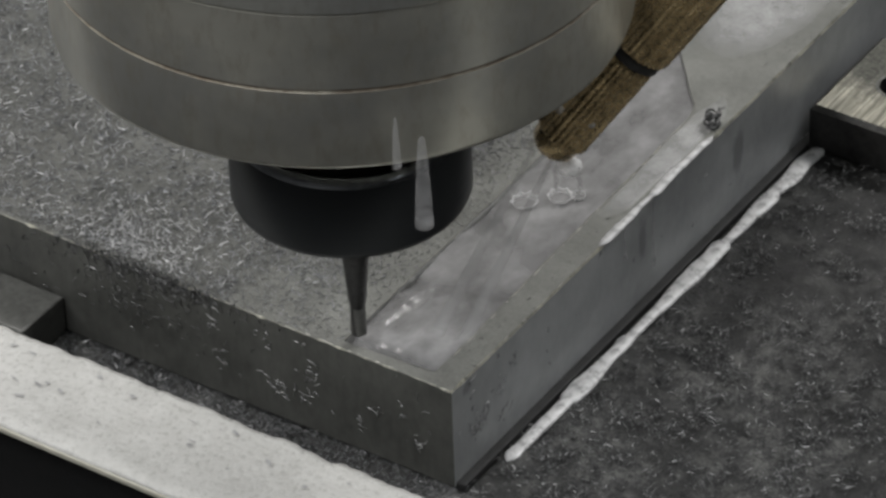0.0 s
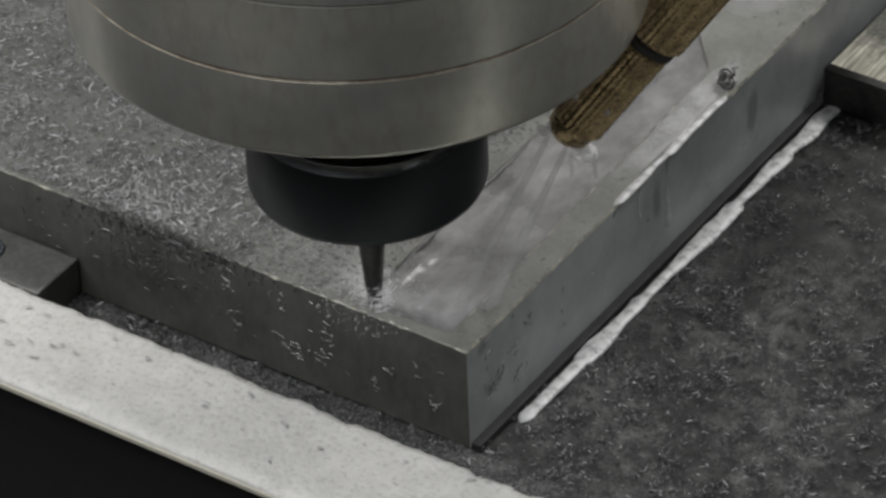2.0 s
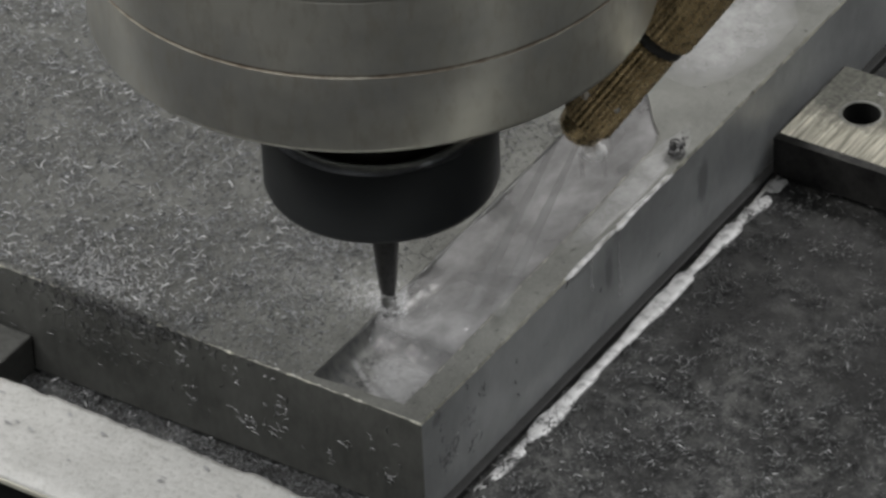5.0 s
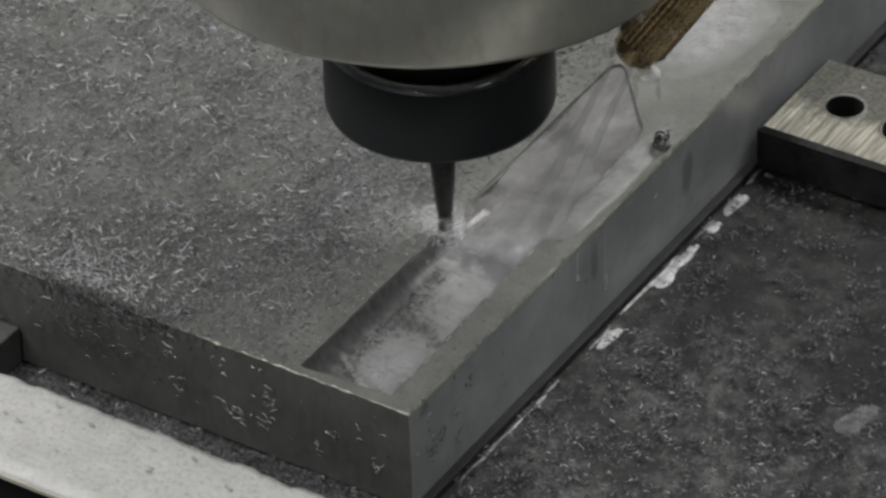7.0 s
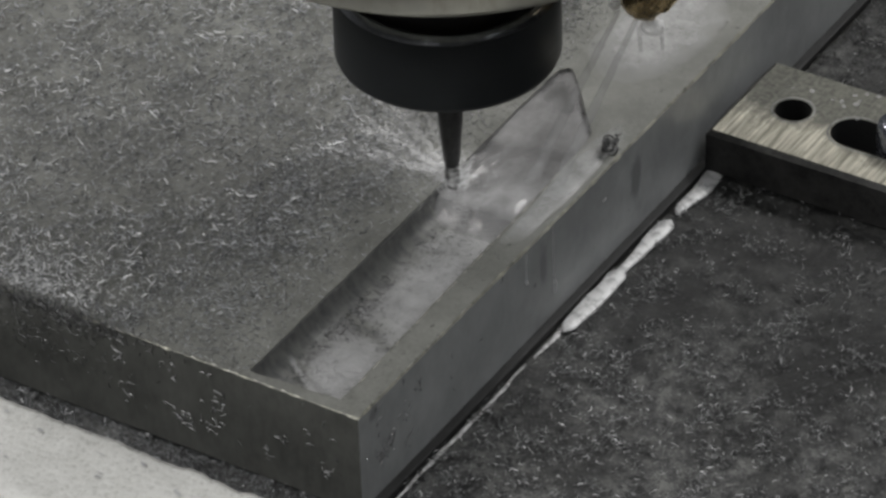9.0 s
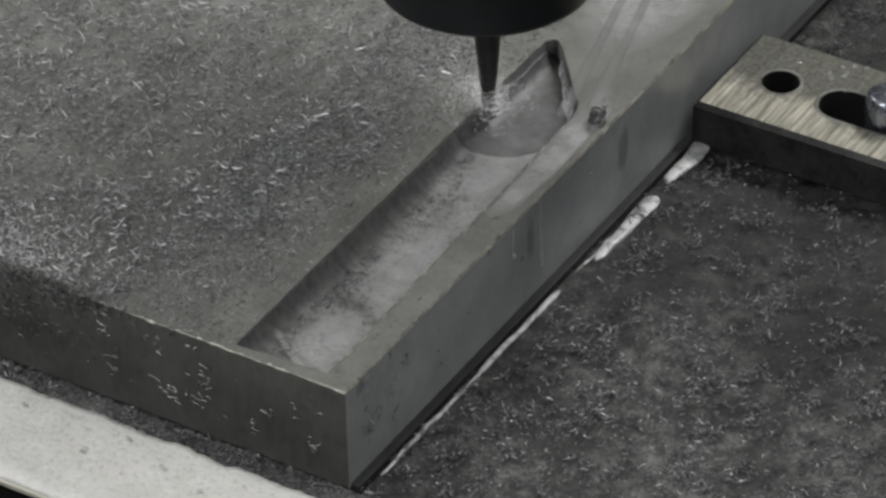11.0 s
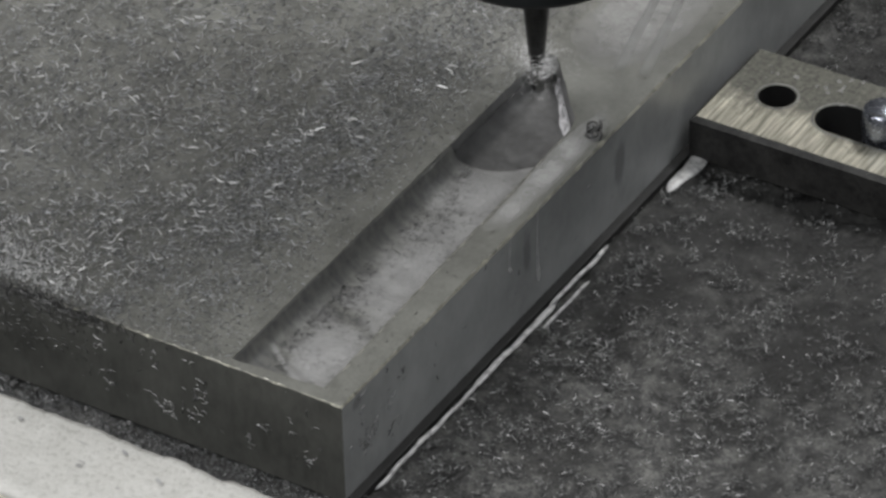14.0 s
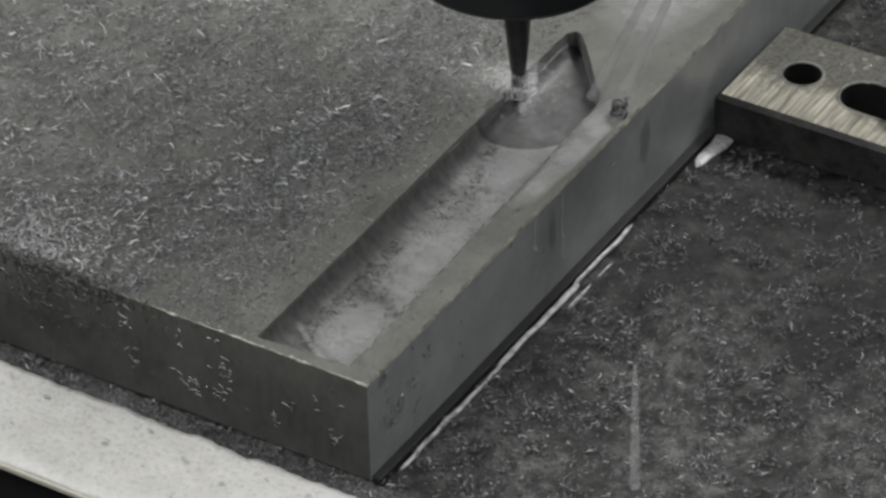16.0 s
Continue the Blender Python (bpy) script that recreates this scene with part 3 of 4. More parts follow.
        for v in bm.verts:
            v.co = Vector((v.co.x * rng.uniform(0.95, 1.05) * 1.2 + x, v.co.y * 1.1 + y, v.co.z * 0.5 + zt))
        part("water_bead", bm, M_BEAD, thing, "clear water bead", True)
    bolt = tagged(empty("clamp_bolt", (0.0420, 0.1552, 0.0)), "shiny zinc plated bolt standing in the clamp slot", "bolt")
    part("shank", lathe_bm([(0, 0.0015), (0.0048, 0.0015), (0.0048, 0.0165), (0.0044, 0.0178), (0.0034, 0.0184), (0, 0.0185)], 32), M_BOLT, bolt, smooth=True)
    return thing


right_clamp()


def left_clamp():
    thing = tagged(empty("stop_block"), "dull steel stop block against the plate", "clamp")
    part("block", box_bm(-0.180, -0.0985, -0.0148, -0.0004, 0.0003, 0.0096, 0.0006), M_CLAMP_OLD, thing)
    # plain dark disc in place of a shaded hole
    part("bore", lathe_bm([(0, 0.0099), (0.0030, 0.0099), (0.0034, 0.0097)], 24), M_DARKHOLE, thing).location = (-0.1175, -0.0085, 0)
    part("bore_rim", lathe_bm([(0.0034, 0.0097), (0.0036, 0.0103), (0.0042, 0.0102), (0.0044, 0.0096)], 24), M_BOLT, thing, "bright bore rim").location = (-0.1175, -0.0085, 0)


left_clamp()


# ---- the spindle ----
RIGHT = Vector((0.833, 0.553, 0)).normalized()


def spindle():
    """Origin at the cutter's tip."""
    thing = tagged(empty("milling_spindle"), "milling spindle with a black collet nut and slim cutter", "spindle")
    nb = 0.0365                      # underside of the nut
    hb = nb + 0.0452                 # underside of the housing
    r = 0.0562
    prof = [(0.020, hb + 0.0006), (r - 0.0012, hb), (r - 0.0003, hb + 0.0004), (r, hb + 0.0014), (r, hb + 0.0172)]
    part("nose_ring", lathe_bm(prof, 128), M_HOUSING, thing, "turned steel nose ring", True)
    part("rust_line", lathe_bm([(r, hb + 0.0172), (r - 0.0002, hb + 0.0174), (r - 0.0002, hb + 0.0179), (r, hb + 0.0181)], 128), M_GROOVE, thing, "thin rusty joint line", True)
    part("middle_ring", lathe_bm([(r, hb + 0.0181), (r, hb + 0.0338)], 128), M_HOUSING, thing, "", True)
    part("joint", lathe_bm([(r, hb + 0.0338), (r - 0.0001, hb + 0.0340), (r - 0.0001, hb + 0.0345), (r + 0.0004, hb + 0.0347)], 128), M_HOUSING, thing, "", True)
    part("housing", lathe_bm([(r + 0.0004, hb + 0.0347), (r + 0.0004, hb + 0.25), (0, hb + 0.25)], 128), M_HOUSING_UP, thing, "turned steel spindle housing", True)
    # neck coloured black for the shade between nut and housing
    part("neck", lathe_bm([(0.0185, nb + 0.0155), (0.0185, nb + 0.022), (0.0200, nb + 0.026), (0.0200, hb + 0.001)], 64), M_RING_GAP, thing, "spindle neck, shade of the gap painted black", True)
    R = 0.0240
    nut = part("collet_nut", lathe_bm([(0.006, nb), (R - 0.0016, nb), (R - 0.0005, nb + 0.0004), (R, nb + 0.0016), (R, nb + 0.0164), (R - 0.0002, nb + 0.0170)], 128), M_NUT, thing, "smooth black collet nut", True)
    # rim band is paler than the nut to carry its highlight arc
    part("nut_rim", lathe_bm([(R - 0.0002, nb + 0.0170), (R - 0.0008, nb + 0.0180), (R - 0.0015, nb + 0.0186), (R - 0.0020, nb + 0.0187), (R - 0.0023, nb + 0.0184)], 128), M_RIM, nut, "chamfered rim, its highlight put into a bright colour", True)
    # recess shade is in the black colour too
    part("nut_recess", lathe_bm([(R - 0.0023, nb + 0.0184), (R - 0.0034, nb + 0.0165), (0.0150, nb + 0.0160)], 128), M_RING_GAP, nut, "recess inside the rim, shade painted black", True)
    tool = [(0, 0.0), (0.0013, 0.0), (0.0015, 0.0004), (0.00155, 0.0075), (0.0018, 0.0085), (0.0029, 0.0215), (0.0033, 0.0290), (0.0033, nb + 0.002)]
    part("cutter", lathe_bm(tool, 40), M_TOOL, thing, "slim tapered carbide cutter", True)
    part("cutter_tip", lathe_bm([(0.00162, 0.0004), (0.00165, 0.0068), (0.00158, 0.0072)], 24, lambda a, i: 1.0 + 0.10 * math.cos(2 * a + i)), M_CLAMP_OLD, thing, "pale ground cutting end")
    # coolant nozzle beside the nut, on the spindle
    noz = empty("coolant_nozzle")
    noz.parent = thing
    tip, far = RIGHT * 0.0388 + Vector((0, 0, 0.0448)), RIGHT * 0.0728 + Vector((0, 0, 0.0904))
    noz.matrix_local = Matrix.Translation(tip) @ (far - tip).to_track_quat("Z", "Y").to_matrix().to_4x4()
    tagged(noz, "fluted brass coolant nozzle")

    def flutes(count, d):
        return lambda a, i: 1.0 + d * (abs(math.sin(a * count / 2)) - 0.6)

    part("nozzle_tip", lathe_bm([(0.0018, 0.0002), (0.0030, 0.0), (0.0046, 0.0016), (0.0051, 0.0045)], 72), M_BRASS, noz, "", True)
    part("fluted_sleeve", lathe_bm([(0.0051, 0.0045), (0.0056, 0.0050), (0.0056, 0.0268), (0.0052, 0.0275)], 144, flutes(26, 0.07)), M_BRASS, noz, "fluted brass sleeve")
    part("seal_ring", lathe_bm([(0.0050, 0.0273), (0.0050, 0.0278), (0.0060, 0.0280), (0.0060, 0.0300), (0.0050, 0.0302)], 64), M_RING_GAP, noz, "black seal ring", True)
    part("fluted_body", lathe_bm([(0.0048, 0.0300), (0.0064, 0.0304), (0.0066, 0.0310), (0.0066, 0.0800), (0.0050, 0.0805)], 144, flutes(30, 0.055)), M_BRASS, noz, "fluted brass body")
    rng = random.Random(31)
    for _ in range(9):
        a, z = rng.uniform(0, 6.28), rng.uniform(0.002, 0.026)
        bm = bmesh.new()
        bmesh.ops.create_icosphere(bm, subdivisions=2, radius=rng.uniform(0.0005, 0.0011))
        for v in bm.verts:
            v.co += Vector((0.0054 * math.cos(a), 0.0054 * math.sin(a), z))
        part("water_bead", bm, M_DROP, noz, "clear water bead", True)
    part("nozzle_mouth", lathe_bm([(0, 0.0008), (0.0018, 0.0008)], 24), M_DARKHOLE, noz)
    return thing


# nut rim: the highlight is helped by a brighter base colour
M_RIM = mottled("nut_rim_highlight", grey(0.16, (0.95, 1, 1.06)), grey(0.36, (0.95, 1, 1.06)), (0.10, 0.18), 0.9, 60, 400)
SPINDLE = spindle()


# ---- coolant: jets, drop and spray round the cutter ----
def tube(a, b, r0, r1, material, name, parent, seg=10, rings=14, wobble=0.15):
    a, b = Vector(a), Vector(b)
    q = (b - a).to_track_quat("Z", "Y").to_matrix()
    L = (b - a).length
    vs, fs = [], []
    for i in range(rings + 1):
        s = i / rings
        r = r0 + (r1 - r0) * s
        for k in range(seg):
            an = 2 * math.pi * k / seg
            w = 1 + wobble * noise.noise((i * 0.9, k * 0.7, L * 100))
            vs.append(a + q @ Vector((r * w * math.cos(an), r * w * math.sin(an), L * s)) - Vector((0, 0, 0.0015 * s * s)))
    for i in range(rings):
        for k in range(seg):
            k2 = (k + 1) % seg
            fs.append((i * seg + k, i * seg + k2, (i + 1) * seg + k2, (i + 1) * seg + k))
    return obj_from(name, vs, fs, material, parent, True)


def coolant():
    thing = tagged(empty("coolant_jets"), "thin white coolant jets spraying at the cutter", "water jet")
    tip = RIGHT * 0.0385 + Vector((0, 0, 0.0440))
    side = Vector((0.0, 0.0, 1.0)).cross(RIGHT)
    tube(tip - RIGHT * 0.0025 + Vector((0, 0, 0.001)), RIGHT * 0.0160 + Vector((0, 0, 0.0012)), 0.0005, 0.0014, M_JET, "jet", thing)
    tube(tip + RIGHT * 0.0010 - side * 0.001 - Vector((0, 0, 0.001)), RIGHT * 0.0215 - side * 0.002 + Vector((0, 0, 0.0008)), 0.0005, 0.0015, M_JET, "jet", thing)
    for off in (0.0016, 0.0062):
        low = tip + RIGHT * off - Vector((0, 0, 0.0035))
        tube(low, low - Vector((0, 0, 0.0048)) + RIGHT * 0.0004, 0.0006, 0.0004, M_BEAD, "dribble", thing, wobble=0.4)
    bm = bmesh.new()
    bmesh.ops.create_icosphere(bm, subdivisions=3, radius=0.0027)
    for v in bm.verts:
        v.co.z *= 0.7
        v.co += tip + RIGHT * 0.0045 - Vector((0, 0, 0.0035))
    part("hanging_drop", bm, M_DROP, thing, "clear hanging drop", True)
    bm = bmesh.new()
    bmesh.ops.create_icosphere(bm, subdivisions=3, radius=0.0014)
    for v in bm.verts:
        v.co += tip - RIGHT * 0.0035 + Vector((0, 0, 0.0025))
    part("hanging_drop", bm, M_DROP, thing, "clear hanging drop", True)
    return thing


def spray():
    """Wisps of spray: thin bowed sheets and droplets that fly off the cutter."""
    rng = random.Random(9)
    thing = tagged(empty("coolant_mist"), "white mist of coolant flung off the cutter", "spray")
    vs, fs = [], []

    def sliver(p, q, w):
        p, q = Vector(p), Vector(q)
        side = (q - p).cross(Vector((0.3, 0.2, 1))).normalized() * w
        o = len(vs)
        vs.extend([p, p.lerp(q, 0.5) + side, p.lerp(q, 0.5) - side, p.lerp(q, 0.5) + Vector((0, 0, w)), q])
        fs.extend([(o, o + 1, o + 3), (o, o + 3, o + 2), (o + 4, o + 3, o + 1), (o + 4, o + 2, o + 3), (o, o + 2, o + 1), (o + 4, o + 1, o + 2)])

    for _ in range(2600):
        fan = rng.random()
        a = rng.gauss(2.75, 0.4) if fan < 0.5 else rng.uniform(0, 6.283)
        reach = 0.030 if fan < 0.5 else 0.010
        r0 = 0.001 + reach * rng.random() ** 1.8
        ln = rng.uniform(0.0003, 0.0011)
        z0 = 0.0016 + 0.0042 * math.sin(math.pi * min(1.0, r0 / reach)) * rng.uniform(0.0, 1.0)
        b_ = a + rng.gauss(0, 0.7)
        p = Vector((r0 * math.cos(a), r0 * math.sin(a), z0))
        sliver(p, p + Vector((ln * math.cos(b_), ln * math.sin(b_), rng.uniform(-0.0004, 0.0005))), rng.uniform(0.00004, 0.00010))
    for _ in range(300):
        a, r0 = rng.uniform(0, 6.283), 0.0016 + 0.0022 * rng.random()
        z0 = rng.uniform(0.0, 0.007)
        sliver((r0 * math.cos(a), r0 * math.sin(a), z0), ((r0 + 0.001) * math.cos(a + 0.6), (r0 + 0.001) * math.sin(a + 0.6), z0 + rng.uniform(0, 0.0015)), 0.00010)
    d = obj_from("droplets", vs, fs, M_MIST, thing)
    d["kind"] = "stuff"
    return thing


def spray_fan():
    """Long wisps of spray that leave the cutter low over the plate, in bunches."""
    rng = random.Random(29)
    thing = tagged(empty("spray_fan"), "thin white fan of coolant spray over the plate", "spray")
    vs, fs = [], []
    bunches = [(rng.gauss(2.95, 0.42), rng.uniform(0.5, 1.0)) for _ in range(13)]
    for _ in range(2000):
        a, far = rng.choice(bunches)
        a += rng.gauss(0, 0.035)
        r0 = 0.003 + 0.040 * far * rng.random() ** 1.3
        ln, w = rng.uniform(0.0006, 0.0022), rng.uniform(0.00004, 0.00010)
        rise = 0.0035 + 0.004 * math.sin(math.pi * r0 / 0.046) * rng.random()
        p = Vector((r0 * math.cos(a), r0 * math.sin(a), rise))
        q = p + Vector((ln * math.cos(a), ln * math.sin(a), rng.uniform(-0.0003, 0.0003)))
        side = Vector((-math.sin(a), math.cos(a), 0)) * w
        mid_ = p.lerp(q, 0.5)
        o = len(vs)
        vs.extend([p, mid_ + side, mid_ - side, mid_ + Vector((0, 0, w)), q])
        fs.extend([(o, o + 1, o + 3), (o, o + 3, o + 2), (o + 4, o + 3, o + 1), (o + 4, o + 2, o + 3), (o, o + 2, o + 1), (o + 4, o + 1, o + 2)])
    obj_from("wisps", vs, fs, M_WISP, thing)["kind"] = "stuff"
    return thing


def drip(length, r, seed):
    """A falling drop drawn out to a thread."""
    prof = [(0.0, 0.0)] + [(r * (0.35 + 0.65 * (1 - k / 9) ** 0.7) * (1 + 0.1 * noise.noise((seed, k * 0.8, 0))), length * (0.04 + k / 9)) for k in range(10)] + [(0.0, length * 1.1)]
    return tagged(part("falling_drip", lathe_bm(prof, 14), M_DRIP, None, smooth=True), "thread of falling coolant water", "water", "falling drips")


M_DRIP = watery("falling_water", grey(0.9), 0.22, 0.1)
DRIPS = [(drip(0.0105, 0.0009, 1.0), [(0, (0.0174, -0.0400, 0.1117)), (0.03, (0.0174, -0.0400, 0.1037)), (0.16, (0.0174, -0.0400, -0.0600)), (16, (0.0174, -0.0400, -0.0600))]),
         (drip(0.0190, 0.0018, 2.0), [(0, (0.0230, -0.0400, 0.1005)), (0.03, (0.0230, -0.0400, 0.0925)), (0.16, (0.0230, -0.0400, -0.0700)), (16, (0.0230, -0.0400, -0.0700))]),
         (drip(0.0300, 0.0011, 3.0), [(0, (0.0500, 0.0200, 3.3660)), (15.7, (0.0500, 0.0200, 3.3660)), (15.9, (0.0500, 0.0200, 0.0420)), (16, (0.0500, 0.0200, 0.0040))])]

JETS, MIST, FAN = coolant(), spray(), spray_fan()


def splash(seed, r):
    """A small crown of water thrown up where the jet lands."""
    rng = random.Random(seed)
    bm = bmesh.new()
    n = 44
    low, high, lip = [], [], []
    for k in range(n):
        a = 2 * math.pi * k / n
        spike = max(0.0, math.cos(a * 9 + seed)) ** 3 * rng.uniform(0.5, 1.2)
        low.append(bm.verts.new((r * 0.85 * math.cos(a), r * 0.85 * math.sin(a), 0)))
        rr = r * (1.05 + 0.35 * spike)
        high.append(bm.verts.new((rr * math.cos(a), rr * math.sin(a), 0.0009 + 0.0007 * spike)))
        lip.append(bm.verts.new((rr * 0.93 * math.cos(a), rr * 0.93 * math.sin(a), 0.0008 + 0.0006 * spike)))
    for k in range(n):
        j = (k + 1) % n
        bm.faces.new((low[k], low[j], high[j], high[k]))
        bm.faces.new((high[k], high[j], lip[j], lip[k]))
        bm.faces.new((lip[k], lip[j], low[j], low[k]))
    return tagged(part("water_splash", bm, M_DROP, None, smooth=True), "small crown of splashing coolant water", "splash")


SPLASH = [(splash(3, 0.0026), -0.0222, 0.0613), (splash(5, 0.0024), -0.0168, 0.0668), (splash(8, 0.0014), -0.0136, 0.0690)]


def puddle(x, y, rx, ry, seed, label, foot=0.0204, material=None):
    """A thin uneven film of milky coolant on the slot's floor, thickest in its middle."""
    n, rings = 40, 7
    vs, fs = [(x, y, foot + 0.00075)], []
    for i in range(1, rings + 1):
        s_ = i / rings
        for k in range(n):
            a = 2 * math.pi * k / n
            q = s_ * (1 + 0.30 * noise.noise((seed + 1.3 * math.cos(a), 1.3 * math.sin(a), 0.4)) + 0.12 * noise.noise((seed + 4 * math.cos(a), 4 * math.sin(a), 2.0)))
            vs.append((x + rx * q * math.cos(a), y + ry * q * math.sin(a), foot + 0.00075 - 0.0006 * s_ ** 3))
    fs += [(0, 1 + k, 1 + (k + 1) % n) for k in range(n)]
    for i in range(rings - 1):
        for k in range(n):
            k2 = (k + 1) % n
            fs.append((1 + i * n + k, 1 + (i + 1) * n + k, 1 + (i + 1) * n + k2, 1 + i * n + k2))
    return tagged(obj_from("coolant_puddle", vs, fs, material or M_PUDDLE, None, True), label, "puddle", "coolant puddles on the plate")


def coolant_pool():
    """Milky coolant that fills the slot before the cutter; its near end runs out thin and low."""
    xs, ys = np.linspace(-0.0282, -0.0066, 48), np.linspace(0.0, 0.165, 330)
    vs = []
    for y in ys:
        for x in xs:
            low = min(1.0, max(0.0, 1.0 - y / 0.007)) ** 1.5
            wave = 0.00036 * noise.noise((x * 130, y * 90, 2.0)) + 0.00016 * noise.noise((x * 420, y * 300, 6.0))
            hump = 0.0009 * math.exp(-((x + 0.0130) / 0.0042) ** 2 - ((y - 0.0120) / 0.0060) ** 2)
            crest = 0.00055 * math.exp(-((x + 0.0246 - 0.05 * (y - 0.015)) / 0.0007) ** 2 - ((y - 0.0190) / 0.0075) ** 2)
            dip = -0.0007 * math.exp(-((y - 0.0290 - 0.3 * (x + 0.017)) / 0.0030) ** 2) - 0.0005 * math.exp(-((x + 0.0222) / 0.0012) ** 2 - ((y - 0.022) / 0.009) ** 2) - 0.0005 * math.exp(-((y - 0.0480 + 0.4 * (x + 0.017)) / 0.0040) ** 2)
            vs.append((x, y, min(0.0009, wave + hump + crest + dip) - 0.0042 * low))
    n = len(xs)
    fs = [(j * n + i, j * n + i + 1, (j + 1) * n + i + 1, (j + 1) * n + i) for j in range(len(ys) - 1) for i in range(n - 1)]
    return tagged(obj_from("coolant_pool", vs, fs, M_POOLFILM, None, True), "milky rippled coolant pool filling the slot ahead of the cutter", "puddle")


def pool_material():
    m, t, b = nodes_of("milky_pool")
    wide, fine = noise_node(t, 75, 4, 0.6, (1.3, 0.8, 1)), noise_node(t, 800, 4, 0.7)
    link(t, ramp(t, wide, [(0.35, grey(0.21, (1, 0.99, 0.98))), (0.65, grey(0.36, (1, 0.99, 0.99)))]), b.inputs["Base Color"])
    b.inputs["Roughness"].default_value, b.inputs["IOR"].default_value = 0.09, 1.33
    a = math_node(t, "ADD", math_node(t, "MULTIPLY", wide, 0.75), math_node(t, "MULTIPLY", fine, 0.25))
    co, split = t.nodes.new("ShaderNodeTexCoord"), t.nodes.new("ShaderNodeSeparateXYZ")
    link(t, co.outputs["Object"], split.inputs[0])
    deep = math_node(t, "MULTIPLY", math_node(t, "ADD", split.outputs["Z"], 0.0009), 1 / 0.0013, True)
    link(t, math_node(t, "MULTIPLY", ramp(t, a, [(0.35, grey(0.72)), (0.62, grey(0.95))]), math_node(t, "ADD", math_node(t, "MULTIPLY", deep, 0.6), 0.4)), b.inputs["Alpha"])
    bump(t, b, a, 0.25, 0.0004)
    return m


M_POOLFILM = pool_material()
POOL = coolant_pool()


def milky(name, colour, alpha, foot=0.0204):
    m, t, b = nodes_of(name)
    wide, fine = noise_node(t, 170, 6, 0.68), noise_node(t, 1100, 4, 0.7)
    b.inputs["Base Color"].default_value, b.inputs["Roughness"].default_value = (*grey(colour), 1), 0.28
    a = math_node(t, "ADD", math_node(t, "MULTIPLY", wide, 0.7), math_node(t, "MULTIPLY", fine, 0.3))
    co, split = t.nodes.new("ShaderNodeTexCoord"), t.nodes.new("ShaderNodeSeparateXYZ")
    link(t, co.outputs["Object"], split.inputs[0])
    thick = math_node(t, "MULTIPLY", math_node(t, "SUBTRACT", split.outputs["Z"], foot + 0.00020), 1 / 0.00055, True)
    film = ramp(t, a, [(0.32, grey(alpha * 0.25)), (0.56, grey(alpha * 0.75)), (0.68, grey(alpha))])
    link(t, math_node(t, "MULTIPLY", film, thick), b.inputs["Alpha"])
    bump(t, b, wide, 0.3, 0.0004)
    return m


M_PUDDLE = milky("milky_puddle", 0.50, 0.56)
# pale film that paints the wet sheen on the plate's top
M_FILM = milky("wet_film_sheen", 0.54, 0.82, H - 0.0003)
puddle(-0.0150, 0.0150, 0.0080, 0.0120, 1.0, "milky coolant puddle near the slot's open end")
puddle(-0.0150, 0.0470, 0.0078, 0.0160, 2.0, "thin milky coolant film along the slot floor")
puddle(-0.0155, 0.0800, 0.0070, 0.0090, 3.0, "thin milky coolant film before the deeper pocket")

# both films brighten the top where wet metal would gleam
puddle(-0.0160, 0.1530, 0.0140, 0.0260, 6.0, "wet coolant film past the slot, sheen put into its pale colour", H - 0.0003, M_FILM)
puddle(-0.0045, 0.0900, 0.0040, 0.0300, 7.0, "wet coolant film between slot and edge, sheen put into its pale colour", H - 0.0003, M_FILM)


# ---- milky foam along the foot of the plate and on its edge ----
def foam_piece(name, length, width, height, seed, label):
    """A lumpy rope of foam along y, from 0 to length."""
    n, seg = max(8, int(length / 0.0012)), 12
    vs, fs = [], []
    for i in range(n + 1):
        s = i / n
        end = min(1, (s * length) / 0.0025, ((1 - s) * length) / 0.0025) ** 0.5
        w = width * end * (0.8 + 0.45 * noise.noise((seed * 3.1, i * 0.09, 0)))
        cx = 0.0006 * noise.noise((seed, i * 0.17, 4.0))
        for k in range(seg):
            a = 2 * math.pi * k / seg
            bump_ = 1 + 0.06 * noise.noise((seed + math.cos(a) * 1.5, i * 0.5, math.sin(a) * 1.5))
            vs.append((cx + w / 2 * math.cos(a) * bump_, s * length, height * end * math.sin(a) * bump_))
    for i in range(n):
        for k in range(seg):
            k2 = (k + 1) % seg
            fs.append((i * seg + k, (i + 1) * seg + k, (i + 1) * seg + k2, i * seg + k2))
    fs += [tuple(range(seg)), tuple(range(n * seg, n * seg + seg))]
    return tagged(obj_from(name, vs, fs, M_FOAM, None, True), label, "foam", "foam along the plate")


FOAM = []
for i, (y0, ln, w) in enumerate(((0.012, 0.022, 0.0030), (0.0335, 0.022, 0.0034), (0.055, 0.020, 0.0030), (0.0745, 0.020, 0.0036), (0.094, 0.022, 0.0034), (0.1155, 0.020, 0.0030))):
    FOAM.append((foam_piece("foam_streak", ln + 0.0055, w * 1.4, 0.0006, i + 1.0, "milky white coolant foam lying along the plate's foot"), y0))
FOAMLINE = [(foam_piece("foam_streak", ln, w, 0.0005, 20.0 + i, "thin milky foam line beside the dark gap strip"), x0, y0)
            for i, (x0, y0, ln, w) in enumerate(((0.0031, 0.0090, 0.040, 0.0012), (0.0032, 0.0470, 0.034, 0.0019), (0.0029, 0.0790, 0.026, 0.0013), (0.0055, 0.0720, 0.020, 0.0010)))]
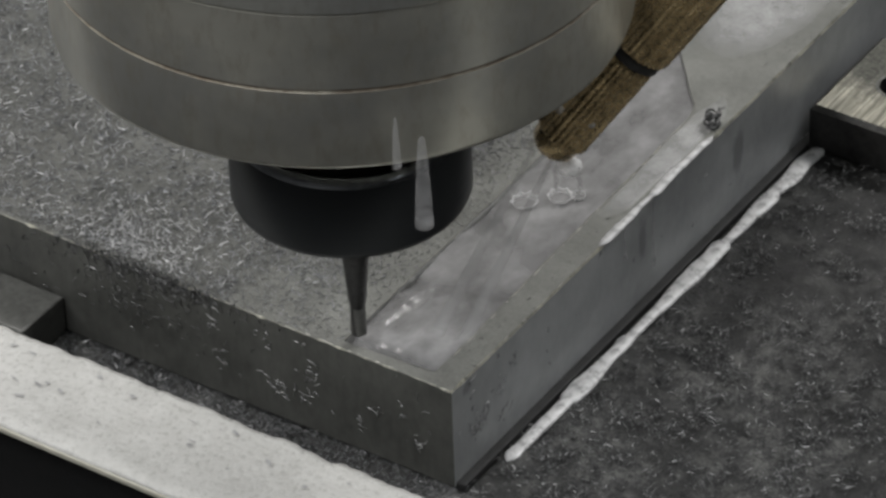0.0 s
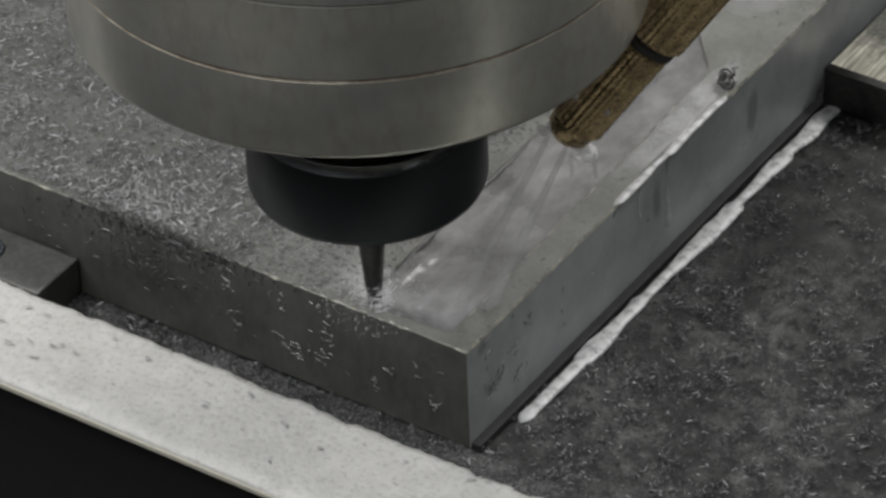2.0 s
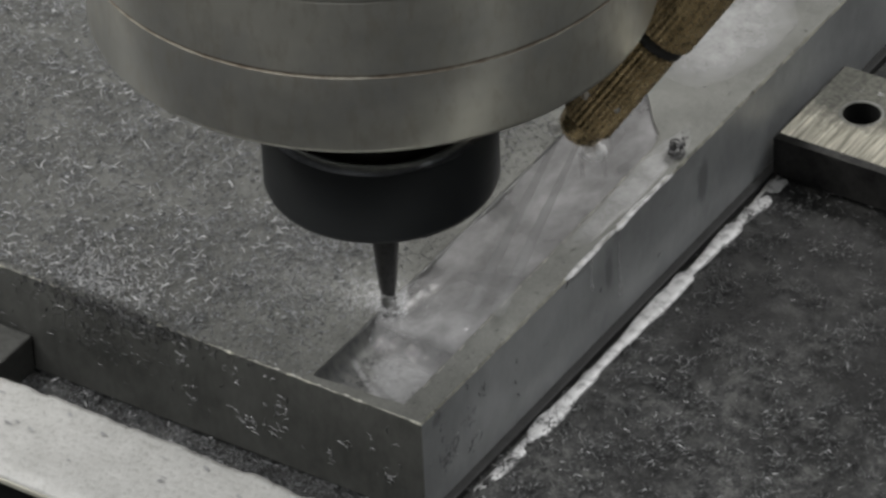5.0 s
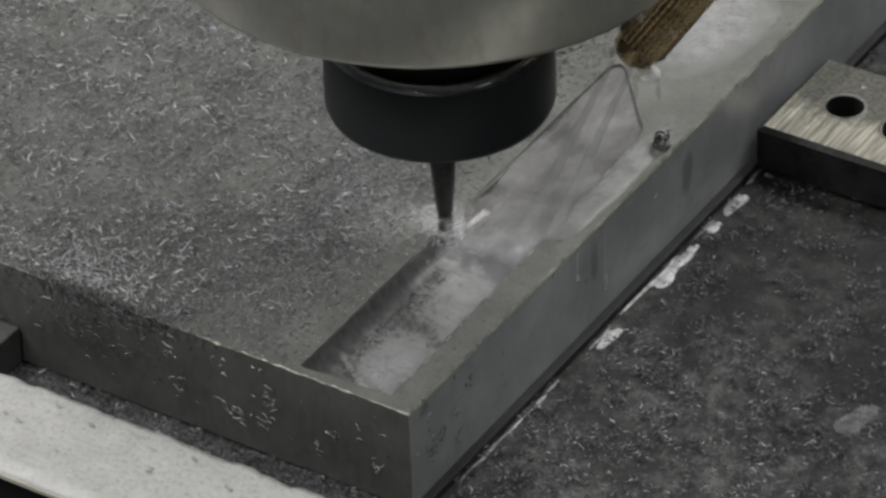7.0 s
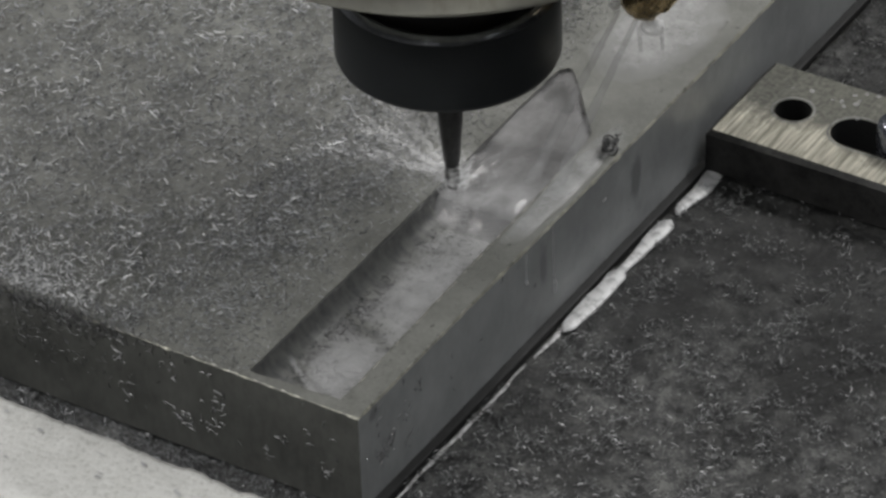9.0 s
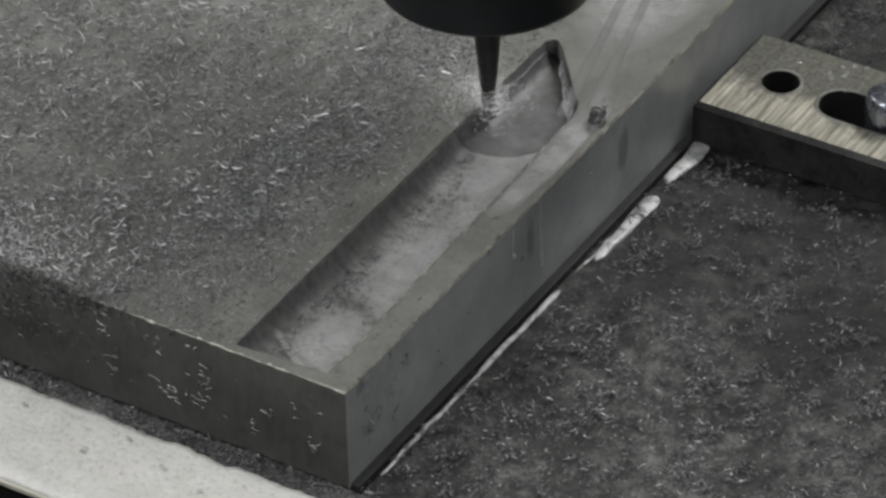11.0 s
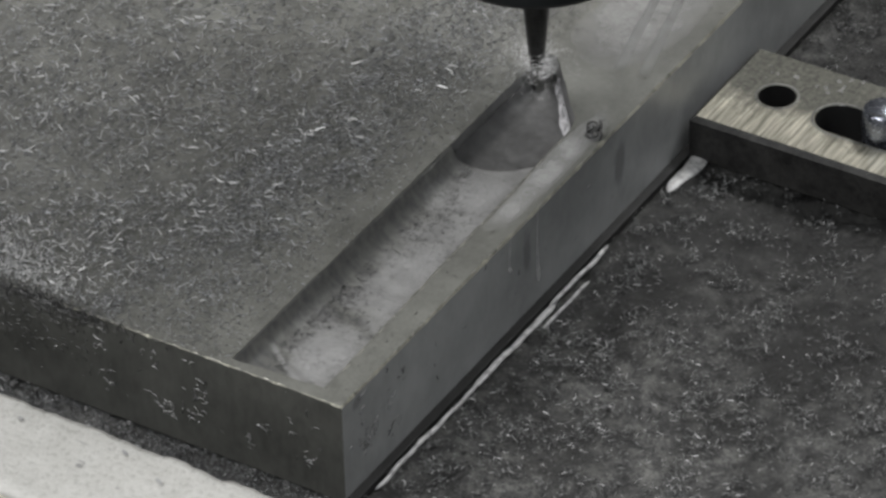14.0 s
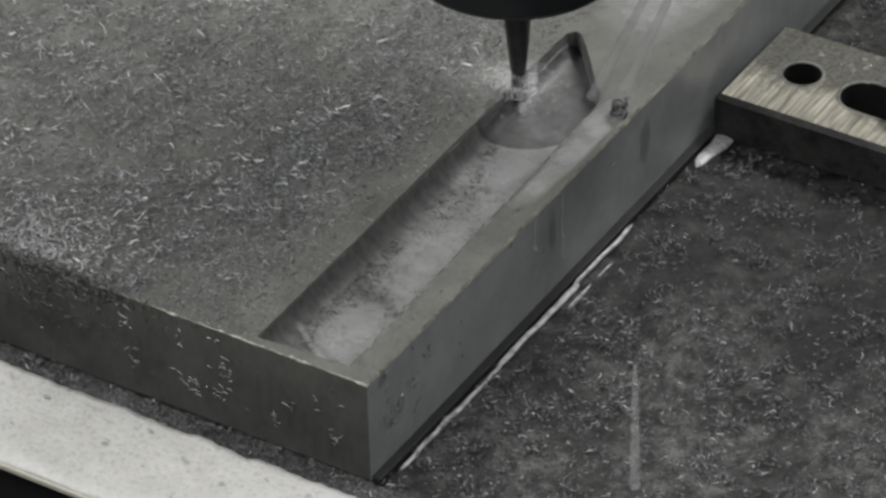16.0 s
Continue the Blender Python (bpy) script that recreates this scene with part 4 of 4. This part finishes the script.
RIMFOAM = [(foam_piece("foam_streak", 0.023, 0.0024, 0.0005, 11.0, "thin milky foam film on the plate's edge"), 0.0560),
           (foam_piece("foam_streak", 0.026, 0.0028, 0.0005, 12.5, "thin milky foam film on the plate's edge"), 0.0760)]


SPLAT = foam_piece("foam_splat", 0.0125, 0.0065, 0.0007, 17.0, "thin white splat of coolant on the machine bed")
SPLAT.data.materials[0] = watery("thin_splat_water", grey(0.7), 0.16, 0.4)


# ---- chips ----
def chip_field(name, count, place, size, material, label, seed, flat=0.35, stout=1.0):
    """Thousands of short curled slivers as one mesh. place(rng) gives x, y, z or None."""
    rng = np.random.default_rng(seed)
    vs, fs = [], []
    made = 0
    while made < count:
        p = place(rng)
        if p is None:
            continue
        made += 1
        L = size * rng.uniform(0.45, 1.5)
        w = size * stout * rng.uniform(0.035, 0.10)
        curl = rng.uniform(-3.6, 3.6)
        yaw, tilt = rng.uniform(0, 2 * math.pi), rng.normal(0, flat)
        o = len(vs)
        a = yaw - curl / 2
        x, y, z = p[0] - math.cos(yaw) * L / 2, p[1] - math.sin(yaw) * L / 2, p[2]
        for i in range(4):
            ww = w * (1.0 if 0 < i < 3 else 0.35)
            px, py = -math.sin(a) * ww, math.cos(a) * ww
            vs += [(x + px, y + py, z), (x - px, y - py, z), (x, y, z + ww * 1.3)]
            x += math.cos(a) * L / 3
            y += math.sin(a) * L / 3
            z += math.sin(tilt) * L / 3
            a += curl / 3
        for i in range(3):
            b = o + i * 3
            fs += [(b, b + 3, b + 5, b + 2), (b + 3, b, b + 1, b + 4), (b + 1, b + 2, b + 5, b + 4)]
        fs += [(o, o + 2, o + 1), (o + 9, o + 10, o + 11)]
    ob = obj_from(name, vs, fs, material)
    return tagged(ob, label, "metal chips", kind="stuff")


def on_top(rng):
    x, y = rng.uniform(-0.175, -0.004), rng.uniform(0.0005, 0.25)
    d = -0.029 - x                        # distance from the slot's long wall
    if d < 0.001:
        return None
    keep = min(1.0, max(0.0, (d - 0.003) / 0.012)) ** 1.3
    if x > -0.056:
        keep *= min(1.0, max(0.02, (y - 0.006) / 0.016))
    keep *= 0.55 + 0.75 * max(0.0, 0.5 + noise.noise((x * 60, y * 60, 0.0)))
    if rng.random() > keep:
        return None
    heap = 0.0026 * max(0, 0.35 + noise.noise((x * 90, y * 90, 3.0)) + 0.4 * noise.noise((x * 260, y * 260, 8.0)))
    return x, y, H + 0.0001 + heap * rng.random()


def oil_film():
    """Dark oil that soaks the carpet of chips; it thins out towards the slot."""
    m, t, b = nodes_of("dark_oil_film")
    wide, fine = noise_node(t, 90, 5, 0.65), noise_node(t, 1100, 4, 0.7)
    link(t, ramp(t, fine, [(0.35, grey(0.035)), (0.65, grey(0.11))]), b.inputs["Base Color"])
    b.inputs["Roughness"].default_value = 0.35
    co, split = t.nodes.new("ShaderNodeTexCoord"), t.nodes.new("ShaderNodeSeparateXYZ")
    link(t, co.outputs["Object"], split.inputs[0])
    rag = math_node(t, "MULTIPLY", math_node(t, "SUBTRACT", wide, 0.5), 1.6)
    reach = math_node(t, "MULTIPLY", math_node(t, "SUBTRACT", -0.0330, split.outputs["X"]), 1 / 0.030)
    front = math_node(t, "MULTIPLY", math_node(t, "SUBTRACT", split.outputs["Y"], 0.0060), 1 / 0.030)
    side = math_node(t, "MULTIPLY", math_node(t, "SUBTRACT", -0.0500, split.outputs["X"]), 1 / 0.020)
    cover = math_node(t, "MULTIPLY", math_node(t, "ADD", reach, rag, True), math_node(t, "MAXIMUM", front, side), True)
    near = math_node(t, "MULTIPLY", math_node(t, "SUBTRACT", 0.1300, split.outputs["Y"]), 1 / 0.070, True)
    link(t, math_node(t, "MULTIPLY", cover, math_node(t, "ADD", math_node(t, "MULTIPLY", near, 0.22), 0.0)), b.inputs["Alpha"])
    bump(t, b, fine, 0.4, 0.0003)
    ob = obj_from("oil_film", [(-0.30, 0.0012, H + 0.00005), (-0.0300, 0.0012, H + 0.00005), (-0.0300, 0.40, H + 0.00005), (-0.30, 0.40, H + 0.00005)], [(0, 1, 2, 3)], m)
    return tagged(ob, "thin dark oil film under the chips on the plate", "oil film", kind="stuff")


oil_film()
chip_field("chips_on_plate", 58000, on_top, 0.0015, M_CHIP, "carpet of fine curled steel chips on the plate", 3, 0.3, 0.8)


def curls_top(rng):
    p = on_top(rng)
    if p is None or noise.noise((p[0] * 70, p[1] * 70, 5.0)) + 0.35 * rng.normal() < 0.05:
        return None
    return p[0], p[1], p[2] + 0.0006


chip_field("larger_chips_on_plate", 1700, curls_top, 0.0022, M_SPECK, "larger bright curled chips lying on the chip carpet", 4, 0.5)


def stray_top(rng):
    x, y = rng.uniform(-0.045, -0.0005), rng.uniform(0.0005, 0.22)
    if -0.0285 < x < -0.006 and y < 0.13:
        return None
    return x, y, H + 0.0001


chip_field("stray_chips", 330, stray_top, 0.0011, M_CHIPDARK, "few small stray chips on bare metal", 5, 0.1)


def dust(rng):
    x, y = rng.uniform(-0.062, -0.0284), rng.uniform(0.0006, 0.20)
    d = -0.0284 - x
    if rng.random() > 0.35 + min(0.65, d / 0.014):
        return None
    return x, y, H + 0.00005


chip_field("fine_dust_chips", 17000, dust, 0.0009, M_CHIP, "fine metal dust beside the slot", 15, 0.2)


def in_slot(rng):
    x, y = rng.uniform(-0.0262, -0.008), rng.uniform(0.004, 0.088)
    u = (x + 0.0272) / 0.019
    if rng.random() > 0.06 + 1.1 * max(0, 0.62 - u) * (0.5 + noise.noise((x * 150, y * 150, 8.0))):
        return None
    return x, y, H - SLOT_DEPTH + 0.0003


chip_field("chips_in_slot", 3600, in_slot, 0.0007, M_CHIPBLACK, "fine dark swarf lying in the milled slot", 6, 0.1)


def on_bed(rng):
    x, y = rng.uniform(-0.14, 0.115), rng.uniform(-0.0150, 0.235)
    if x < 0.0025 and y > -0.0008:
        return None
    if rng.random() > 0.07 + 1.5 * max(0.0, 0.06 + noise.noise((x * 120, y * 120, 6.0)) + 0.7 * noise.noise((x * 330, y * 330, 2.0))):
        return None
    if 0.002 < x < 0.112 and 0.1395 < y < 0.1725:
        return None
    if rng.random() < 0.75 - 9.0 * math.hypot(x - 0.040, y - 0.140):
        return None
    return x, y, 0.0004


chip_field("chips_on_bed", 38000, on_bed, 0.0010, M_CHIPDARK, "dark oily chips strewn over the machine bed", 7, 0.3, 1.4)


def bright_bed(rng):
    p = on_bed(rng)
    return (p[0], p[1], 0.0008) if p else None


chip_field("bright_chips_on_bed", 1500, bright_bed, 0.0014, M_SPECK, "scattered bright chip specks on the machine bed", 8, 0.3)


def strip_dust(rng):
    return rng.uniform(-0.15, 0.03), rng.uniform(-0.0150, -0.0006), 0.0004 + 0.0003 * rng.random()


chip_field("fine_dust_on_bed", 12000, strip_dust, 0.0006, M_CHIP, "fine pale metal dust on the bed before the plate", 14, 0.2)


def edge_heap(rng):
    x = rng.normal(-0.083, 0.009)
    return x, 0.0015 + abs(rng.normal(0, 0.007)), H + 0.0004 + 0.0013 * rng.random()


chip_field("chip_heap", 520, edge_heap, 0.0016, M_SPECK, "bright heap of chips at the plate's edge", 12, 0.5)


def bright_field(rng):
    x, y = rng.uniform(-0.150, -0.055), 0.002 + abs(rng.normal(0, 0.030))
    if noise.noise((x * 80, y * 80, 11.0)) + 0.3 * rng.normal() < 0.15 - 0.3 * max(0.0, 1 - y / 0.03):
        return None
    return x, y, H + 0.0008 + 0.0016 * rng.random()


chip_field("bright_chip_drift", 520, bright_field, 0.0014, M_SPECK, "bright drift of curled chips towards the plate's edge", 18, 0.5)


def face_chips(name, count, spots, size, seed, label, axis, material=None):
    """Slivers that cling to an upright face."""
    rng = random.Random(seed)
    vs, fs = [], []
    for _ in range(count):
        u, v = spots(rng)
        L, w, a = size * rng.uniform(0.3, 1.4), size * rng.uniform(0.02, 0.06), rng.uniform(0, 3.14)
        o = len(vs)
        curl, cu, cv = rng.uniform(-4.0, 4.0), u, v
        for i in range(6):
            ww = w * (0.35 if i in (0, 5) else 1.0)
            for k, e in ((ww, 0), (-ww, 0), (0, ww * 1.4)):
                du, dv = cu - math.sin(a) * k, cv + math.cos(a) * k
                vs.append((0.0001 + e, du, dv) if axis == "x" else (du, -0.0001 - e, dv))
            cu, cv, a = cu + L / 5 * math.cos(a), cv + L / 5 * math.sin(a), a + curl / 5
        for i in range(5):
            b = o + i * 3
            fs += [(b, b + 3, b + 5, b + 2), (b + 1, b + 2, b + 5, b + 4)]
        fs += [(o, o + 2, o + 1), (o + 15, o + 16, o + 17)]
    return tagged(obj_from(name, vs, fs, material or M_SPECK), label, "metal chips", kind="stuff")


FRONT_FLECKS = [(random.Random(60 + k).uniform(-0.062, -0.004), random.Random(80 + k).uniform(0.005, 0.0215)) for k in range(15)]
SIDE_FLECKS = [(random.Random(160 + k).uniform(0.006, 0.028), random.Random(180 + k).uniform(0.005, 0.0220)) for k in range(10)]


def front_spots(rng):
    if rng.random() < 0.75:
        u, v = rng.choice(FRONT_FLECKS)
        return u + rng.gauss(0, 0.0010), v + rng.gauss(0, 0.0012)
    return rng.uniform(-0.095, -0.004), rng.uniform(0.006, 0.0235)


def right_spots(rng):
    if rng.random() < 0.8:
        u, v = rng.choice(SIDE_FLECKS)
        return u + rng.gauss(0, 0.0009), v + rng.gauss(0, 0.0012)
    return rng.uniform(0.002, 0.13), rng.uniform(0.006, 0.024)


face_chips("clinging_chips", 120, front_spots, 0.0020, 21, "small bright chips clinging to the plate's side", "y", M_CHIPGREY)
face_chips("clinging_chips", 95, right_spots, 0.0019, 22, "small bright chips clinging to the plate's side", "x", M_CHIPGREY)


def clump_spots(rng):
    u = rng.gauss(-0.076, 0.011)
    return u, min(0.0262, max(0.007, 0.0259 - abs(rng.gauss(0, 0.0028)) * (1 + 0.9 * noise.noise((u * 300, 1.0, 0)))))


face_chips("clumped_chips", 800, clump_spots, 0.0020, 23, "dark clumps of oily chips sticking below the plate's arris", "y", M_CHIPBLACK)


def fluff_spots(rng):
    u = rng.gauss(-0.082, 0.012)
    return u, min(0.0235, max(0.005, rng.gauss(0.0155, 0.0035)))


face_chips("clinging_chips", 230, fluff_spots, 0.0016, 25, "loose fluff of grey chips on the plate's side", "y", M_CHIPBLACK)


def chip_nest():
    """A small tangle of curled swarf near the slot's corner."""
    thing = tagged(empty("swarf_tangle", (-0.0030, 0.1052, H)), "small tangled curl of dark swarf on the plate's edge", "metal chips")
    rng = random.Random(17)
    for _ in range(8):
        bm = bmesh.new()
        r, tilt, yaw = rng.uniform(0.0008, 0.0016), rng.uniform(-0.7, 0.7), rng.uniform(0, 6.28)
        m = Matrix.Translation((rng.gauss(0, 0.0008), rng.gauss(0, 0.0008), 0.0006 + 0.0012 * rng.random())) @ Euler((tilt, rng.uniform(-0.6, 0.6), yaw)).to_matrix().to_4x4()
        prev = None
        for i in range(19):
            a = 5.4 * i / 18
            c0 = Vector((r * math.cos(a), r * math.sin(a), 0.0001 * i))
            ring = [bm.verts.new(m @ (c0 + Vector((0.00020 * math.cos(a) * q, 0.00020 * math.sin(a) * q, h)))) for q, h in ((1, 0), (-1, 0), (0, 0.00045))]
            if prev:
                for k in range(3):
                    bm.faces.new((prev[k], prev[(k + 1) % 3], ring[(k + 1) % 3], ring[k]))
            prev = ring
        part("curl", bm, M_CHIPDARK, thing)
    for x, y, r in ((0.0004, 0.0002, 0.0017), (-0.0016, 0.0010, 0.0009), (0.0012, 0.0016, 0.0008)):
        bm = bmesh.new()
        bmesh.ops.create_icosphere(bm, subdivisions=3, radius=r)
        for v in bm.verts:
            v.co = Vector((v.co.x + x, v.co.y + y, max(0.0, v.co.z) * 0.8))
        part("water_bead", bm, M_BEAD, thing, "clear water caught in the swarf", True)
    return thing


def trickle(y, z0, z1, width, seed):
    """A thin run of water down the plate's long side."""
    vs, fs = [], []
    n = 22
    for i in range(n + 1):
        s_ = i / n
        z = z0 + (z1 - z0) * s_
        w = width * (0.45 + 0.55 * s_) * (1 + 0.3 * noise.noise((seed, i * 0.4, 0)))
        cy = y + 0.0005 * noise.noise((seed, i * 0.15, 3.0))
        bead = 0.0003 + (0.0004 if s_ > 0.85 else 0.0)
        vs += [(0.00008, cy - w, z), (bead, cy - w * 0.4, z), (bead, cy + w * 0.4, z), (0.00008, cy + w, z)]
    for i in range(n):
        for k in range(3):
            fs.append((i * 4 + k, i * 4 + k + 1, i * 4 + k + 5, i * 4 + k + 4))
    return tagged(obj_from("water_trickle", vs, fs, M_TRICKLE, None, True), "thin milky trickle running down the plate's side", "water", "trickles on the plate")


# near-white water: the highlight of the lit slot end is in the colour
M_SHEET = watery("water_sheet_highlight", grey(0.92, (0.98, 0.97, 1.0)), 0.8, 0.12)
M_TRICKLE = watery("milky_trickle", grey(0.7), 0.4, 0.1)
trickle(0.0766, 0.0242, 0.0070, 0.0007, 1.0)
trickle(0.0652, 0.0244, 0.0160, 0.0005, 2.0)
chip_nest()


def coolant_sheet():
    """A thin sheet of coolant against the slot's slanted end; its white colour paints the wet highlight."""
    vs, fs, n, k = [], [], 24, 6
    a, b = Vector((-0.0100, 0.1085, 0)), Vector((-0.0225, 0.1245, 0))
    inward = Vector((-0.78, -0.62, 0))
    for i in range(n + 1):
        s_ = i / n
        wide = 0.0015 * (0.45 + 0.55 * math.sin(math.pi * min(1.0, s_ + 0.25))) * (1 + 0.4 * noise.noise((s_ * 5, 2.0, 0)))
        for j in range(k):
            q = j / (k - 1)
            p = a.lerp(b, s_) + inward * (0.0002 + wide * q)
            vs.append((p.x, p.y, H - 0.0012 - 0.0036 * q ** 0.6 + 0.0002 * noise.noise((s_ * 9, q * 4, 1.0))))
    for i in range(n):
        for j in range(k - 1):
            fs.append((i * k + j, i * k + j + 1, (i + 1) * k + j + 1, (i + 1) * k + j))
    return tagged(obj_from("coolant_sheet", vs, fs, M_SHEET, None, True), "thin coolant sheet, white for the highlight on the slot's slanted end", "water")


SHEET = coolant_sheet()

# ---- what moves ----
SPINDLE_ROWS = [
    (0.0, -0.0251, 0.004, 0.027),
    (0.5, -0.025, 0.004, 0.0252),
    (1.0, -0.0253, 0.004, 0.0237),
    (1.5, -0.0252, 0.004, 0.0221),
    (2.0, -0.0249, 0.004, 0.0206),
    (2.5, -0.0251, 0.004, 0.019),
    (3.0, -0.0262, 0.0074, 0.0166),
    (3.5, -0.0262, 0.0124, 0.0177),
    (4.0, -0.0262, 0.0171, 0.0209),
    (6.5, -0.0262, 0.0483, 0.0233),
    (7.0, -0.0262, 0.0553, 0.0234),
    (7.5, -0.0262, 0.0622, 0.0223),
    (8.0, -0.0262, 0.069, 0.0216),
    (8.5, -0.0262, 0.0732, 0.0224),
    (9.0, -0.0262, 0.0786, 0.0228),
    (11.5, -0.0262, 0.1024, 0.0223),
    (12.0, -0.0262, 0.1056, 0.0234),
    (12.5, -0.0262, 0.1113, 0.0238),
    (13.0, -0.0262, 0.1122, 0.0189),
    (13.5, -0.0262, 0.1203, 0.0199),
    (14.0, -0.0262, 0.1214, 0.0200),
    (14.5, -0.0262, 0.1119, 0.0192),
    (15.0, -0.0262, 0.1116, 0.0237),
    (15.5, -0.0262, 0.1066, 0.0243),
    (16.0, -0.0262, 0.1028, 0.0224),
]


def motions():
    rows = [(t, pose(x, y, z)) for t, x, y, z in SPINDLE_ROWS]
    walk(SPINDLE, rows)
    walk(JETS, rows)
    depth = {0.0: 0.060, 0.5: 0.060, 1.0: 0.055, 1.5: 0.0}
    walk(MIST, [(t, pose(x, y, max(z, H - 0.0015) if t > 1.6 else H - 0.0015 - depth[t], 0, 0, 25 * math.sin(t * 2.1))) for t, x, y, z in SPINDLE_ROWS])
    for ob, x, y in SPLASH:
        walk(ob, [(0, pose(x, y, H - 0.0006)), (0.5, pose(x, y, H - 0.0006, 0, 0, 20)), (0.8, pose(x, y - 0.001, H - 0.0008, 0, 0, 26)), (1.1, pose(x, y - 0.001, H - 0.0085, 0, 0, 30)), (16, pose(x, y - 0.001, H - 0.0085, 0, 0, 40))])
    walk(POOL, [(0, pose(0, 0.0005, H - 0.0007)), (3.0, pose(0, 0.0005, H - 0.0007)), (4.0, pose(0, 0.0060, H - 0.0008)), (5.2, pose(0, 0.0220, H - 0.0007)), (6.5, pose(0, 0.0420, H - 0.0007)),
                (8.0, pose(0, 0.0600, H - 0.0007)), (9.0, pose(0, 0.0690, H - 0.0007)), (10.2, pose(0, 0.1000, H - 0.0030)), (11.3, pose(0, 0.1350, H - 0.0036)), (16, pose(0, 0.1360, H - 0.0036))])
    # wide fans of spray, flung for short moments, drawn back under the surface between them
    flung = [(0, 0, 60), (3.3, 0, 60), (3.55, 1, 62), (4.05, 1, 70), (4.3, 0, 75), (5.5, 0, 20), (8.3, 0, 0), (8.7, .8, -4), (9.0, 1, 4), (9.3, .8, 8), (10, 0, 0), (12.5, 0, -20), (12.8, 1, -8), (13.2, 1, -30), (13.6, 0, -20), (16, 0, 0)]
    at = np.array(SPINDLE_ROWS)
    walk(FAN, [(t, pose(np.interp(t, at[:, 0], at[:, 1]), np.interp(t, at[:, 0], at[:, 2]), H - 0.0016 - 0.075 * (1 - up), 0, 0, turn)) for t, up, turn in flung])
    # the painted highlight sheet rises and sinks as the streak comes and goes
    walk(SHEET, [(t, pose(0, 0, 0.0006 - 0.006 * (1 - up))) for t, up in ((0, 0), (8.0, 0), (8.3, 1), (9.2, 1), (11.5, 1), (11.9, .2), (12.7, .2), (13.0, 1), (13.9, 1), (14.3, 0), (14.9, 0), (15.1, 1), (15.4, .8), (15.7, 0), (16, 0))])
    for ob, rows_ in DRIPS:
        walk(ob, [(t, pose(*p)) for t, p in rows_])
    times = (0, 2, 4, 6.5, 7.5, 9, 11.5, 12, 13, 14, 15, 16)
    level = ((1, 1, .9, .1, .0, .0, .0, .0, .0, .0, .0, .0), (1, 1, 1, .15, .0, .0, .0, .0, .0, .0, .0, .0), (1, 1, 1, .5, .2, .1, .0, .0, .0, .0, .0, .0),
             (1, .9, 1, .6, .15, .9, .0, .0, .0, .0, .0, .0), (.9, 1, .9, .7, .2, .9, .3, .0, .0, .0, .0, .0), (.9, .9, .6, .6, .3, .8, .9, .7, .7, .95, .8, .9))
    thin = ((0, 0, 0, .3, .5, .6, .8, .9, 1, 1, .6, .8), (0, 0, 0, .2, .3, .35, .9, 1, 1, 1, .5, 1), (0, 0, 0, .3, .5, .0, .4, 1, .9, 1, .2, 1), (0, 0, 0, 0, 0, 0, 0, .9, .6, .9, .3, .6))
    for (ob, x0, y0), full in zip(FOAMLINE, thin):
        walk(ob, [(t, pose(x0, y0 - 0.0002 * t, 0.0005 - 0.0020 * (1 - f), 0, 0, -0.5)) for t, f in zip(times, full)])
    for (ob, y0), full in zip(FOAM, level):
        walk(ob, [(t, pose(0.0046, y0 + (0.0007 if y0 > 0.11 else -0.0002) * t, 0.0005 - 0.0022 * (1 - f))) for t, f in zip(times, full)])
    walk(SPLAT, [(t, pose(0.0625, 0.0650, 0.0005 - 0.0030 * (1 - up), 0, 0, -15)) for t, up in ((0, 0), (6.8, 0), (6.95, 1), (7.05, 1), (7.3, .2), (7.6, 0), (16, 0))])
    for ob, y0 in RIMFOAM:
        walk(ob, [(0, pose(-0.0004, y0, H + 0.0001)), (2, pose(-0.0004, y0, H + 0.0001)), (4.1, pose(-0.0003, y0 - 0.001, H - 0.0001)),
                  (5.2, pose(-0.0008, y0 - 0.0015, H - 0.0006)), (6.2, pose(-0.0016, y0 - 0.002, H - 0.0012)), (16, pose(-0.0016, y0 - 0.002, H - 0.0012))])


motions()
